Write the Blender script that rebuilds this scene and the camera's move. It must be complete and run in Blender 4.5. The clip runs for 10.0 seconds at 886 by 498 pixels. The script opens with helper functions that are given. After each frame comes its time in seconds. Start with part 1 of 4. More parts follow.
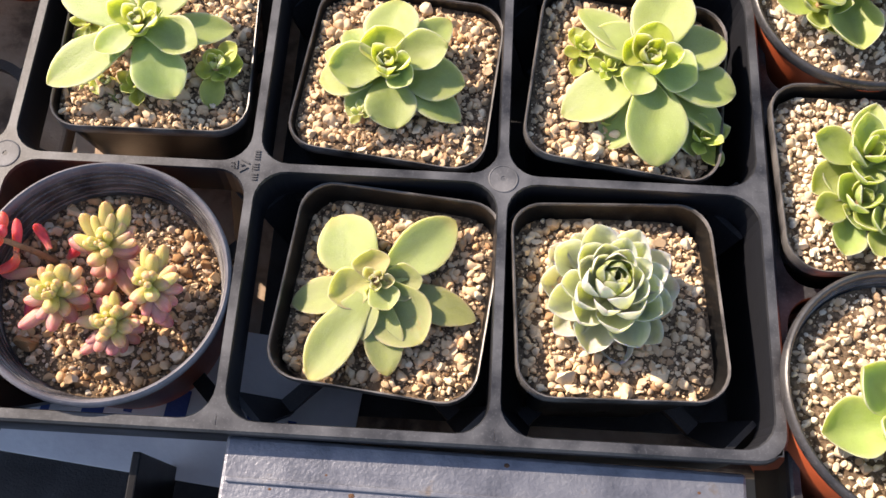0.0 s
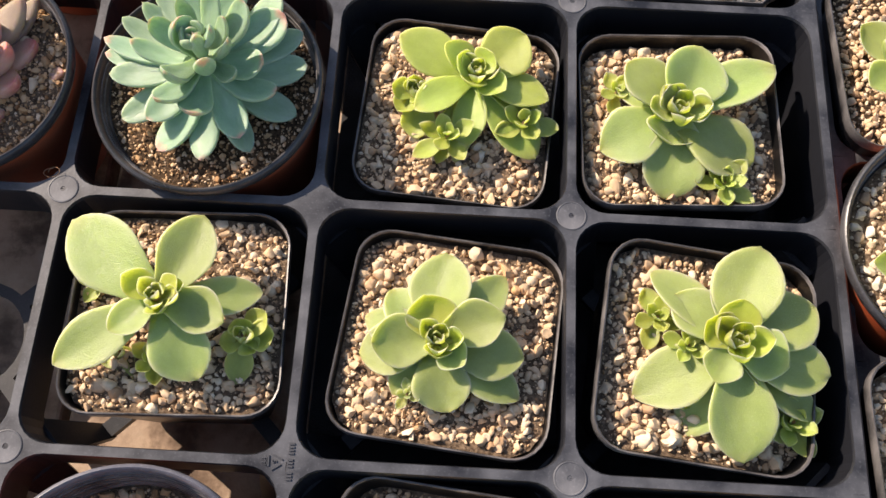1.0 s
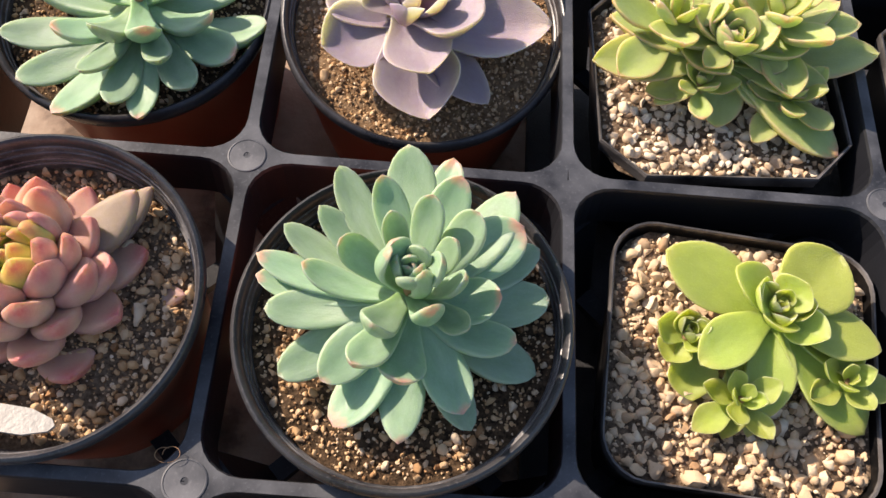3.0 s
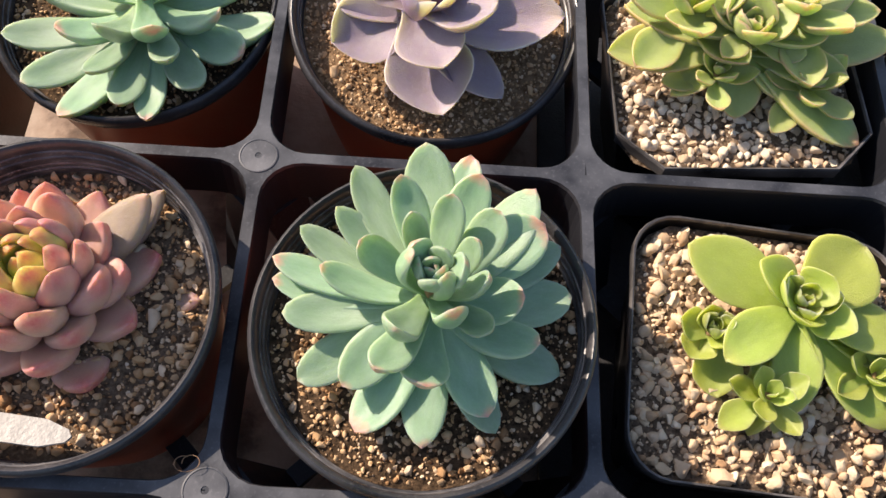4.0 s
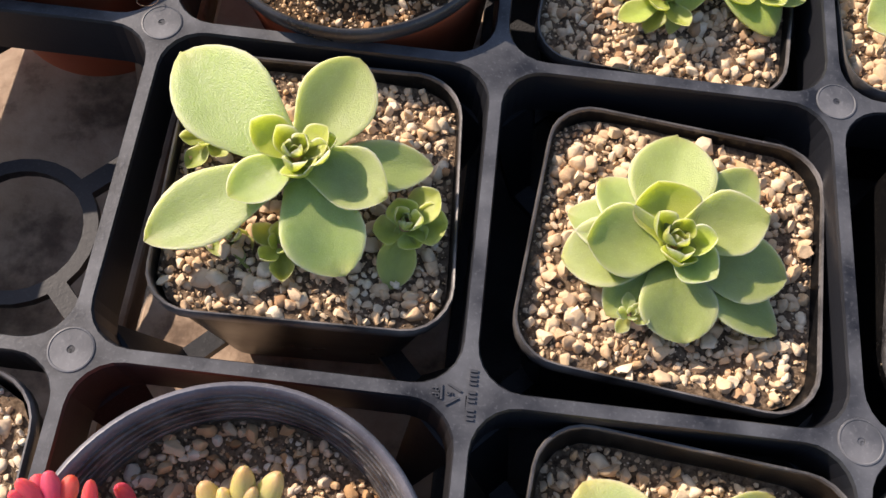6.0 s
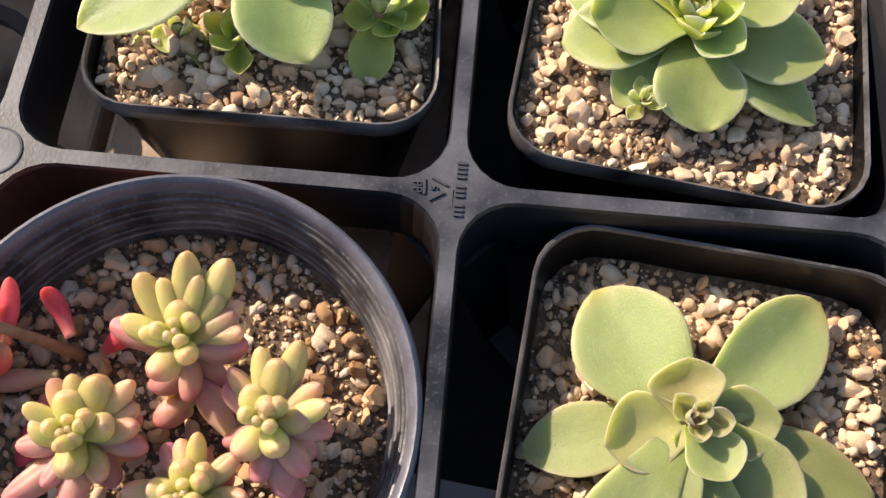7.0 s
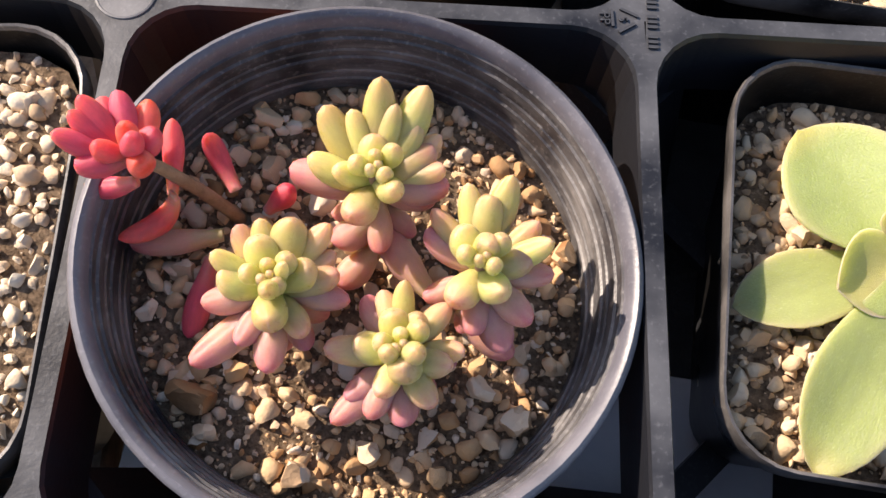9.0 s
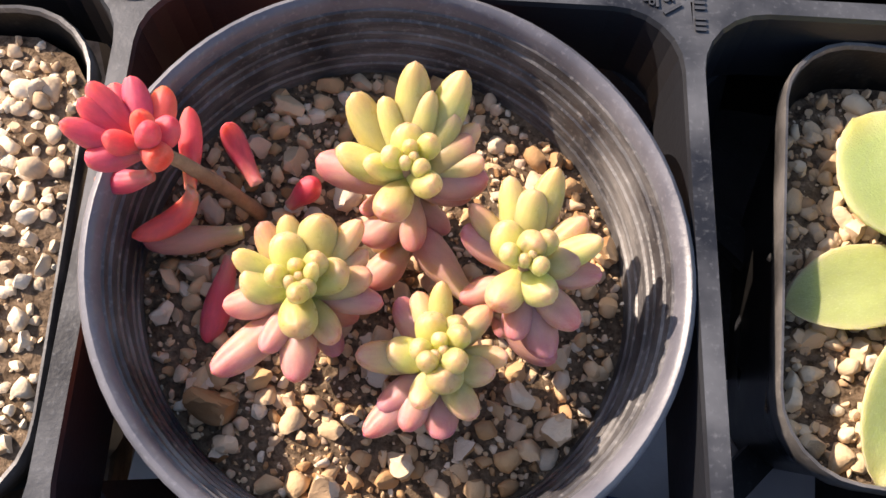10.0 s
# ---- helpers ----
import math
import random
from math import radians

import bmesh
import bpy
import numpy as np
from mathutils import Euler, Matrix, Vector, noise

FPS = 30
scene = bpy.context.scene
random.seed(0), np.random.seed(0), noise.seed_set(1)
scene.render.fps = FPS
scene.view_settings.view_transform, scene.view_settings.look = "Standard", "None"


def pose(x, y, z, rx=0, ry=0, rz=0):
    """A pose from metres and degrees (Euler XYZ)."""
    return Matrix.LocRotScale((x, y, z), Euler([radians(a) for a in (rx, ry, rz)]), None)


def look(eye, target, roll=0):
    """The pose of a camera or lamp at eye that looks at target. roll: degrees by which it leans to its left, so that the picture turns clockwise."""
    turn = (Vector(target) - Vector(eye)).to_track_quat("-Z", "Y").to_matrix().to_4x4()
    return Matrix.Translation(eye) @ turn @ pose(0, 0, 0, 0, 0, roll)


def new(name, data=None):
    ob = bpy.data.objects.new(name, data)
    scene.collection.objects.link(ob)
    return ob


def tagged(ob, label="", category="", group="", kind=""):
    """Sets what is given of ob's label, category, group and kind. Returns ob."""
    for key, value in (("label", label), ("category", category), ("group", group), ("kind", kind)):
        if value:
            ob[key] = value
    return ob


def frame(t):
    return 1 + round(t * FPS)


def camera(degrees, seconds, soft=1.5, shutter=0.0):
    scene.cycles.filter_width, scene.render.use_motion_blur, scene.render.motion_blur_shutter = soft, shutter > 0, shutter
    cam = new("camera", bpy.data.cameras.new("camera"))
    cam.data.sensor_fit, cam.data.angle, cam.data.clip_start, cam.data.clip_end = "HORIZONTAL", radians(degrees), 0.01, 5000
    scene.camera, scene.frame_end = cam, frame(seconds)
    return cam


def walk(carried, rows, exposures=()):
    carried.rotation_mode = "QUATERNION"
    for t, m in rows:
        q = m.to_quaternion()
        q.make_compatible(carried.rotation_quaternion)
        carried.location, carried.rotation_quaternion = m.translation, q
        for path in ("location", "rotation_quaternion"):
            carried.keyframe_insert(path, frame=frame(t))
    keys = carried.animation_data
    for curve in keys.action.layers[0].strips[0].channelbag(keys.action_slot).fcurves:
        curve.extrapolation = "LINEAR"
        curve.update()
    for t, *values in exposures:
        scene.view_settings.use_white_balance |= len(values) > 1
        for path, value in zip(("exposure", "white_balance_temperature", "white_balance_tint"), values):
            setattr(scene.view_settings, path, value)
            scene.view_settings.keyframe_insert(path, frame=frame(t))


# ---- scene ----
cam = camera(53.5, 10.0)
PATH = [
    (0, (0.193, -0.052, 0.333), (0.157, 0.648, -1.541), 0.3),
    (0.5, (0.195, 0.002, 0.329), (0.119, 0.724, -1.535), -3.0),
    (1, (0.163, 0.069, 0.333), (0.136, 0.764, -1.542), 1.0),
    (1.5, (0.128, 0.123, 0.319), (0.102, 0.872, -1.535), 1.3),
    (2, (0.11, 0.144, 0.294), (0.092, 0.959, -1.532), 1.6),
    (2.5, (0.075, 0.151, 0.259), (0.106, 1.07, -1.517), 6.1),
    (3.8, (0.056, 0.177, 0.24), (0.092, 1.047, -1.561), 6.3),
    (4, (0.055, 0.167, 0.241), (0.094, 1.05, -1.553), 5.6),
    (4.5, (0.059, 0.139, 0.246), (0.089, 1.021, -1.549), 4.4),
    (5, (0.067, 0.104, 0.258), (0.084, 0.983, -1.539), 5.0),
    (5.5, (0.078, 0.067, 0.241), (0.065, 0.913, -1.571), 4.7),
    (6, (0.094, 0.052, 0.229), (0.097, 0.81, -1.622), 6.9),
    (6.2, (0.111, 0.044, 0.214), (0.082, 0.806, -1.635), 4.7),
    (7.3, (0.102, 0.014, 0.176), (0.069, 0.76, -1.68), 1.9),
    (7.5, (0.096, 0.013, 0.175), (0.075, 0.757, -1.681), 2.4),
    (8, (0.088, 0.008, 0.164), (0.085, 0.747, -1.694), 3.1),
    (8.5, (0.076, 0.005, 0.16), (0.081, 0.722, -1.707), 3.5),
    (9, (0.065, -0.002, 0.15), (0.082, 0.693, -1.725), 4.3),
    (9.5, (0.06, -0.003, 0.136), (0.09, 0.676, -1.745), 5.1),
    (10, (0.058, 0.003, 0.14), (0.085, 0.674, -1.744), 5.0),
]
EXPOSURE = [(0.0, 1.30, 7050, 16), (0.5, 1.05, 6950, 16), (2.5, 0.92, 6850, 16), (6.0, 0.90, 6700, 16), (7.5, 1.00, 6850, 16), (9.0, 1.16, 6850, 16), (10.0, 1.30, 6950, 16)]
walk(cam, [(t, look(eye, target, roll)) for t, eye, target, roll in PATH], EXPOSURE)

# ---- light ----
SUN_FROM = Vector((-0.80, 0.48, 0.66)).normalized()
world = bpy.data.worlds.new("sky_world")
scene.world = world
world.use_nodes = True
wn = world.node_tree.nodes
sky = wn.new("ShaderNodeTexSky")
sky.sky_type = "NISHITA"
sky.sun_disc = False
sky.sun_elevation = math.asin(SUN_FROM.z)
sky.sun_rotation = math.atan2(SUN_FROM.x, SUN_FROM.y)
wn["Background"].inputs["Strength"].default_value = 0.098
world.node_tree.links.new(sky.outputs[0], wn["Background"].inputs["Color"])
sun_data = bpy.data.lights.new("sun", "SUN")
sun_data.energy, sun_data.angle, sun_data.color = 3.9, radians(0.53), (1.0, 0.88, 0.73)
sun = new("sun", sun_data)
sun.matrix_world = look(SUN_FROM * 3, (0, 0, 0))


# ---- materials ----
def nodes_of(name, rough=0.5, spec=0.5):
    mat = bpy.data.materials.new(name)
    mat.use_nodes = True
    nt = mat.node_tree
    b = nt.nodes["Principled BSDF"]
    b.inputs["Roughness"].default_value = rough
    b.inputs["Specular IOR Level"].default_value = spec
    return mat, nt, b


def add(nt, kind, **values):
    n = nt.nodes.new(kind)
    for k, v in values.items():
        n.inputs[k.replace("_", " ")].default_value = v
    return n


def noise_tex(nt, scale, detail=4.0, rough=0.55, coord="Object", stretch=None):
    tc = nt.nodes.new("ShaderNodeTexCoord")
    n = add(nt, "ShaderNodeTexNoise", Scale=scale, Detail=detail, Roughness=rough)
    out = tc.outputs[coord]
    if stretch:
        mp = add(nt, "ShaderNodeMapping", Scale=stretch)
        nt.links.new(out, mp.inputs["Vector"])
        out = mp.outputs[0]
    nt.links.new(out, n.inputs["Vector"])
    return n.outputs["Fac"]


def ramp(nt, fac, stops):
    r = nt.nodes.new("ShaderNodeValToRGB")
    e = r.color_ramp.elements
    while len(e) < len(stops):
        e.new(0.5)
    for el, (p, c) in zip(e, stops):
        el.position, el.color = p, (*c, 1)
    nt.links.new(fac, r.inputs["Fac"])
    return r.outputs["Color"]


def mix(nt, fac, a, b, mode="MIX"):
    m = nt.nodes.new("ShaderNodeMix")
    m.data_type, m.blend_type = "RGBA", mode
    for s, v in ((0, fac), (6, a), (7, b)):
        if isinstance(v, (int, float)):
            m.inputs[s].default_value = v
        elif isinstance(v, tuple):
            m.inputs[s].default_value = (*v, 1)
        else:
            nt.links.new(v, m.inputs[s])
    return m.outputs[2]


def calc(nt, op, a, b=0.0, c=0.0, clamp=False):
    m = nt.nodes.new("ShaderNodeMath")
    m.operation, m.use_clamp = op, clamp
    for s, v in enumerate((a, b, c)):
        if isinstance(v, (int, float)):
            m.inputs[s].default_value = v
        else:
            nt.links.new(v, m.inputs[s])
    return m.outputs[0]


def bump(nt, b, height, strength, distance):
    n = add(nt, "ShaderNodeBump", Strength=strength, Distance=distance)
    nt.links.new(height, n.inputs["Height"])
    nt.links.new(n.outputs[0], b.inputs["Normal"])


def plastic(name, dark, dust, rough=0.42, amount=0.5, spec=0.38, streak=1.0, top_light=False):
    """Moulded nursery plastic: dull sheen, dusty patches and fine scratches; can paint walls dark as if shaded."""
    mat, nt, b = nodes_of(name, rough, spec)
    big = noise_tex(nt, 45, 5)
    fine = noise_tex(nt, 900, 3)
    f = calc(nt, "MULTIPLY", calc(nt, "MULTIPLY_ADD", big, 2.4, -0.85, True), amount)
    if streak > 1:
        f = calc(nt, "MULTIPLY", f, calc(nt, "MULTIPLY_ADD", noise_tex(nt, 60, 4, 0.7, "Object", (1, 1, streak)), 2.6, -0.70, True))
    speck = calc(nt, "MULTIPLY_ADD", fine, 1.6, -0.9, True)
    if top_light:  # pale tone only on what faces up: lit top and shaded walls painted
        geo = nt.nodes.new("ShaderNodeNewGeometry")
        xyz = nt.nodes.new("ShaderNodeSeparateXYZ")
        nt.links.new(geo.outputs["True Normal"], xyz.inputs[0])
        faces_up = calc(nt, "MULTIPLY_ADD", xyz.outputs["Z"], 1.6, -0.5, True)
        f, speck = calc(nt, "MULTIPLY", f, faces_up), calc(nt, "MULTIPLY", speck, faces_up)
    col = mix(nt, f, dark, dust)
    col = mix(nt, speck, col, dust)
    nt.links.new(col, b.inputs["Base Color"])
    nt.links.new(calc(nt, "MULTIPLY_ADD", big, 0.3, rough - 0.12), b.inputs["Roughness"])
    bump(nt, b, fine, 0.15, 0.0004)
    return mat


def leaf_material(name, base, middle, tip, edge, tip_from=0.86, edge_amount=0.55, rough=0.42, bloom=0.0, sss=0.65, scar=False, pale=1.25):
    """Fleshy leaf: colour runs from base to tip, blushed margin, mottled, pored and slightly waxy."""
    mat, nt, b = nodes_of(name, rough, 0.45)
    at = nt.nodes.new("ShaderNodeAttribute")
    at.attribute_name = "tip"
    ed = nt.nodes.new("ShaderNodeAttribute")
    ed.attribute_name = "edge"
    info = nt.nodes.new("ShaderNodeObjectInfo")
    mott = noise_tex(nt, 5, 5, 0.6)
    along = calc(nt, "ADD", at.outputs["Fac"], calc(nt, "MULTIPLY_ADD", mott, 0.16, -0.08))
    along = calc(nt, "ADD", along, calc(nt, "MULTIPLY_ADD", info.outputs["Random"], 0.10, -0.06), 0.0, True)
    col = ramp(nt, along, [(0.0, base), (0.42, middle), (min(tip_from, 0.97), middle), (1.0, tip)])
    e = calc(nt, "MULTIPLY", calc(nt, "POWER", ed.outputs["Fac"], 9.0), edge_amount)
    e = calc(nt, "MULTIPLY", e, calc(nt, "MULTIPLY_ADD", at.outputs["Fac"], 1.4, 0.0, True))
    col = mix(nt, e, col, edge)
    col = mix(nt, calc(nt, "MULTIPLY_ADD", mott, 1.5, -0.62, True), col, tuple(min(1.0, c * pale + 0.015) for c in middle))
    fleck = noise_tex(nt, 55, 2, 0.6)
    col = mix(nt, calc(nt, "MULTIPLY_ADD", fleck, 2.2, -1.22, True), col, tuple(min(1.0, c * 1.3 + 0.05) for c in middle))
    pore = noise_tex(nt, 120, 1, 0.5)
    col = mix(nt, calc(nt, "MULTIPLY", calc(nt, "MULTIPLY_ADD", pore, 4.0, -2.5, True), 0.35), col, tuple(c * 0.6 for c in base))
    val = calc(nt, "MULTIPLY_ADD", info.outputs["Random"], 0.28, 0.85)
    hsv = add(nt, "ShaderNodeHueSaturation")
    nt.links.new(val, hsv.inputs["Value"])
    nt.links.new(calc(nt, "MULTIPLY_ADD", info.outputs["Random"], 0.028, 0.486), hsv.inputs["Hue"])
    nt.links.new(col, hsv.inputs["Color"])
    col = hsv.outputs[0]
    if scar:
        tc = nt.nodes.new("ShaderNodeTexCoord")
        gap = nt.nodes.new("ShaderNodeVectorMath")
        gap.operation = "DISTANCE"
        nt.links.new(tc.outputs["Object"], gap.inputs[0])
        gap.inputs[1].default_value = (0.72, 0.10, 0.12)
        near = calc(nt, "MULTIPLY_ADD", gap.outputs["Value"], -4.0, 1.0, True)
        spot = calc(nt, "MULTIPLY_ADD", noise_tex(nt, 22, 4, 0.7), 9.0, -4.6, True)
        col = mix(nt, calc(nt, "MULTIPLY", calc(nt, "MULTIPLY", near, 2.0, 0.0, True), calc(nt, "MULTIPLY", spot, 0.85)), col, (0.42, 0.17, 0.06))
    if bloom:
        col = mix(nt, calc(nt, "MULTIPLY", calc(nt, "MULTIPLY_ADD", noise_tex(nt, 3.0, 6, 0.65), 1.8, -0.45, True), bloom), col, (0.60, 0.62, 0.60))
    nt.links.new(col, b.inputs["Base Color"])
    b.inputs["Subsurface Weight"].default_value = sss
    b.inputs["Subsurface Radius"].default_value = (1.0, 1.1, 0.35)
    b.inputs["Subsurface Scale"].default_value = 0.007
    nt.links.new(calc(nt, "MULTIPLY_ADD", mott, 0.3, rough - 0.15), b.inputs["Roughness"])
    bump(nt, b, calc(nt, "ADD", noise_tex(nt, 75, 3), calc(nt, "MULTIPLY", mott, 1.6)), 0.22, 0.012)
    return mat


def gravel_material(name, stops, rough=0.85):
    mat, nt, b = nodes_of(name, rough, 0.3)
    g = nt.nodes.new("ShaderNodeNewGeometry")
    col = ramp(nt, g.outputs["Random Per Island"], stops)
    n1 = noise_tex(nt, 420, 4, 0.65)
    n2 = noise_tex(nt, 60, 3)
    col = mix(nt, calc(nt, "MULTIPLY_ADD", n1, 1.3, -0.70, True), col, (0.26, 0.17, 0.10))
    col = mix(nt, calc(nt, "MULTIPLY_ADD", n2, 1.1, -0.5, True), col, (0.80, 0.60, 0.37))
    nt.links.new(col, b.inputs["Base Color"])
    bump(nt, b, noise_tex(nt, 1300, 4, 0.7), 0.5, 0.0006)
    return mat


def soil_material(name, dark, light):
    mat, nt, b = nodes_of(name, 0.95, 0.2)
    n = noise_tex(nt, 500, 6, 0.7)
    nt.links.new(ramp(nt, n, [(0.35, dark), (0.62, tuple((a + c) / 2 for a, c in zip(dark, light))), (0.75, light)]), b.inputs["Base Color"])
    bump(nt, b, n, 1.0, 0.002)
    return mat


# tray top paler than its walls: the cells' shade is put into the colour
M_TRAY = plastic("tray_plastic", (0.012, 0.013, 0.017), (0.20, 0.207, 0.225), 0.40, 0.62, 0.45, top_light=True)
# dark copy of the tray plastic, with the shade on the cell bases painted in
M_BASE_SHADED = plastic("shaded_tray_plastic", (0.012, 0.013, 0.016), (0.10, 0.10, 0.11), 0.40, 0.12, 0.45)
M_PAD = plastic("scuffed_tray_plastic", (0.05, 0.053, 0.062), (0.27, 0.27, 0.28), 0.5, 0.75)
M_POT = plastic("black_pot_plastic", (0.004, 0.004, 0.0045), (0.07, 0.062, 0.055), 0.30, 0.10, 0.30)
# scuffed rim; its bright highlight line is also put into the pale tone
M_POT_RIM = plastic("scuffed_highlit_rim_plastic", (0.018, 0.018, 0.020), (0.30, 0.28, 0.27), 0.30, 0.8, 0.45)
M_RIM = plastic("round_pot_rim_plastic", (0.020, 0.020, 0.024), (0.20, 0.19, 0.19), 0.28, 0.35, 0.5)
M_INSIDE = plastic("ribbed_inside_plastic", (0.020, 0.019, 0.024), (0.48, 0.46, 0.45), 0.32, 0.72, 0.45, 7.0)
M_RIM_GREY = plastic("faded_grey_rim_plastic", (0.085, 0.085, 0.105), (0.34, 0.33, 0.36), 0.34, 0.5, 0.5)
M_TERRA = plastic("brick_red_pot_plastic", (0.42, 0.085, 0.032), (0.48, 0.17, 0.09), 0.42, 0.5)
M_GRAVEL = gravel_material("tan_pumice_gravel", [(0.0, (0.40, 0.23, 0.12)), (0.1, (0.58, 0.40, 0.24)), (0.4, (0.73, 0.54, 0.34)), (0.6, (0.60, 0.43, 0.28)), (0.8, (0.78, 0.62, 0.42)), (0.93, (0.83, 0.70, 0.52)), (1.0, (0.67, 0.42, 0.21))])
M_GRAVEL_W = gravel_material("pale_pumice_gravel", [(0.0, (0.46, 0.31, 0.19)), (0.2, (0.66, 0.50, 0.34)), (0.6, (0.77, 0.63, 0.46)), (1.0, (0.84, 0.75, 0.60))])
M_CRUMB = gravel_material("brown_sandy_crumbs", [(0.0, (0.28, 0.14, 0.06)), (0.35, (0.60, 0.38, 0.19)), (0.75, (0.74, 0.52, 0.31)), (1.0, (0.80, 0.65, 0.47))])
M_MIXED = gravel_material("mixed_clay_and_pumice", [(0.0, (0.30, 0.16, 0.07)), (0.2, (0.56, 0.35, 0.18)), (0.5, (0.72, 0.52, 0.32)), (0.75, (0.62, 0.46, 0.32)), (1.0, (0.82, 0.72, 0.58))])
M_SOIL = soil_material("dark_potting_soil", (0.022, 0.014, 0.008), (0.30, 0.19, 0.11))
M_GRIT = soil_material("gritty_tan_soil", (0.07, 0.045, 0.028), (0.54, 0.39, 0.26))
M_SAND = soil_material("sandy_soil", (0.16, 0.09, 0.045), (0.60, 0.42, 0.25))

LIME = leaf_material("lime_green_leaf", (0.24, 0.33, 0.042), (0.295, 0.365, 0.112), (0.37, 0.38, 0.13), (0.62, 0.59, 0.40), edge_amount=0.8, rough=0.42)
LIME_PALE = leaf_material("pale_yellow_green_leaf", (0.24, 0.30, 0.055), (0.275, 0.315, 0.112), (0.37, 0.33, 0.12), (0.52, 0.42, 0.25), edge_amount=0.75, rough=0.5)
LIME_SCAR = leaf_material("pale_leaf_with_brown_scab", (0.24, 0.30, 0.055), (0.275, 0.315, 0.112), (0.37, 0.33, 0.12), (0.52, 0.42, 0.25), edge_amount=0.75, rough=0.5, scar=True)
FRESH = leaf_material("fresh_green_leaf", (0.25, 0.35, 0.04), (0.36, 0.44, 0.09), (0.42, 0.43, 0.11), (0.52, 0.50, 0.20), rough=0.40)
# yellower young leaves, with the glow of backlit ones put into the colour
HEART_GLOW = leaf_material("yellow_green_heart_glow_leaf", (0.31, 0.40, 0.035), (0.38, 0.44, 0.075), (0.44, 0.44, 0.12), (0.58, 0.52, 0.28), edge_amount=0.75, rough=0.42, sss=0.7)
HEART_PALE = leaf_material("buff_green_heart_leaf", (0.34, 0.36, 0.08), (0.43, 0.40, 0.15), (0.50, 0.38, 0.20), (0.58, 0.42, 0.28), edge_amount=0.8, rough=0.48, sss=0.6)
BLUE = leaf_material("blue_green_powdery_leaf", (0.18, 0.35, 0.10), (0.225, 0.375, 0.205), (0.62, 0.20, 0.17), (0.46, 0.53, 0.36), tip_from=0.94, edge_amount=0.5, rough=0.34, bloom=0.25, pale=1.4, sss=0.3)
PINK = leaf_material("pink_blushed_leaf", (0.56, 0.52, 0.17), (0.65, 0.40, 0.30), (0.62, 0.09, 0.12), (0.62, 0.20, 0.17), tip_from=0.78, edge_amount=0.5, rough=0.40, bloom=0.1, sss=0.4)
PINK_YOUNG = leaf_material("green_heart_leaf_with_pink_tip", (0.36, 0.46, 0.06), (0.50, 0.50, 0.13), (0.62, 0.12, 0.11), (0.60, 0.30, 0.18), tip_from=0.78, edge_amount=0.4, rough=0.42)
PURPLE = leaf_material("lilac_grey_leaf", (0.22, 0.13, 0.17), (0.31, 0.235, 0.275), (0.52, 0.36, 0.28), (0.58, 0.42, 0.33), edge_amount=0.85, rough=0.46, bloom=0.3)
PURPLE_HEART = leaf_material("mauve_heart_leaf", (0.24, 0.11, 0.17), (0.36, 0.22, 0.29), (0.50, 0.30, 0.30), (0.54, 0.36, 0.34), edge_amount=0.8, rough=0.46, bloom=0.15)
OLIVE = leaf_material("olive_grey_plump_leaf", (0.30, 0.33, 0.08), (0.29, 0.22, 0.16), (0.36, 0.16, 0.16), (0.34, 0.22, 0.20), rough=0.42, bloom=0.06)
GREY = leaf_material("grey_green_leaf", (0.46, 0.55, 0.17), (0.58, 0.62, 0.42), (0.56, 0.42, 0.36), (0.74, 0.70, 0.60), tip_from=0.95, edge_amount=0.8, rough=0.5, bloom=0.22)
REDEDGE = leaf_material("green_leaf_with_red_margin", (0.33, 0.43, 0.06), (0.40, 0.475, 0.15), (0.64, 0.24, 0.15), (0.66, 0.30, 0.19), tip_from=0.92, edge_amount=0.75, rough=0.38, bloom=0.1)
BEAN = leaf_material("yellow_pink_bean_leaf", (0.36, 0.43, 0.06), (0.55, 0.42, 0.18), (0.70, 0.24, 0.21), (0.58, 0.36, 0.20), tip_from=0.60, edge_amount=0.15, rough=0.31, sss=0.6)
BEAN_TOP = leaf_material("yellow_green_bean_leaf", (0.32, 0.44, 0.05), (0.53, 0.475, 0.16), (0.66, 0.34, 0.22), (0.56, 0.44, 0.20), tip_from=0.72, edge_amount=0.1, rough=0.31, sss=0.6)
BEAN_LOW = leaf_material("dusky_pink_bean_leaf", (0.46, 0.36, 0.17), (0.56, 0.29, 0.23), (0.54, 0.11, 0.16), (0.50, 0.23, 0.20), tip_from=0.62, edge_amount=0.2, rough=0.34)
YELLOW = leaf_material("dried_yellow_leaf", (0.50, 0.34, 0.03), (0.60, 0.42, 0.04), (0.50, 0.24, 0.05), (0.55, 0.35, 0.06))
RED = leaf_material("crimson_leaf", (0.60, 0.22, 0.17), (0.64, 0.075, 0.10), (0.62, 0.018, 0.045), (0.62, 0.11, 0.12), rough=0.4, pale=1.5)


def simple(name, rough, stops, scale, bump_scale=None, strength=0.3, metal=0.0):
    mat, nt, b = nodes_of(name, rough)
    nt.links.new(ramp(nt, noise_tex(nt, scale, 6, 0.62), stops), b.inputs["Base Color"])
    b.inputs["Metallic"].default_value = metal
    bump(nt, b, noise_tex(nt, bump_scale or scale * 8, 4), strength, 0.001)
    return mat


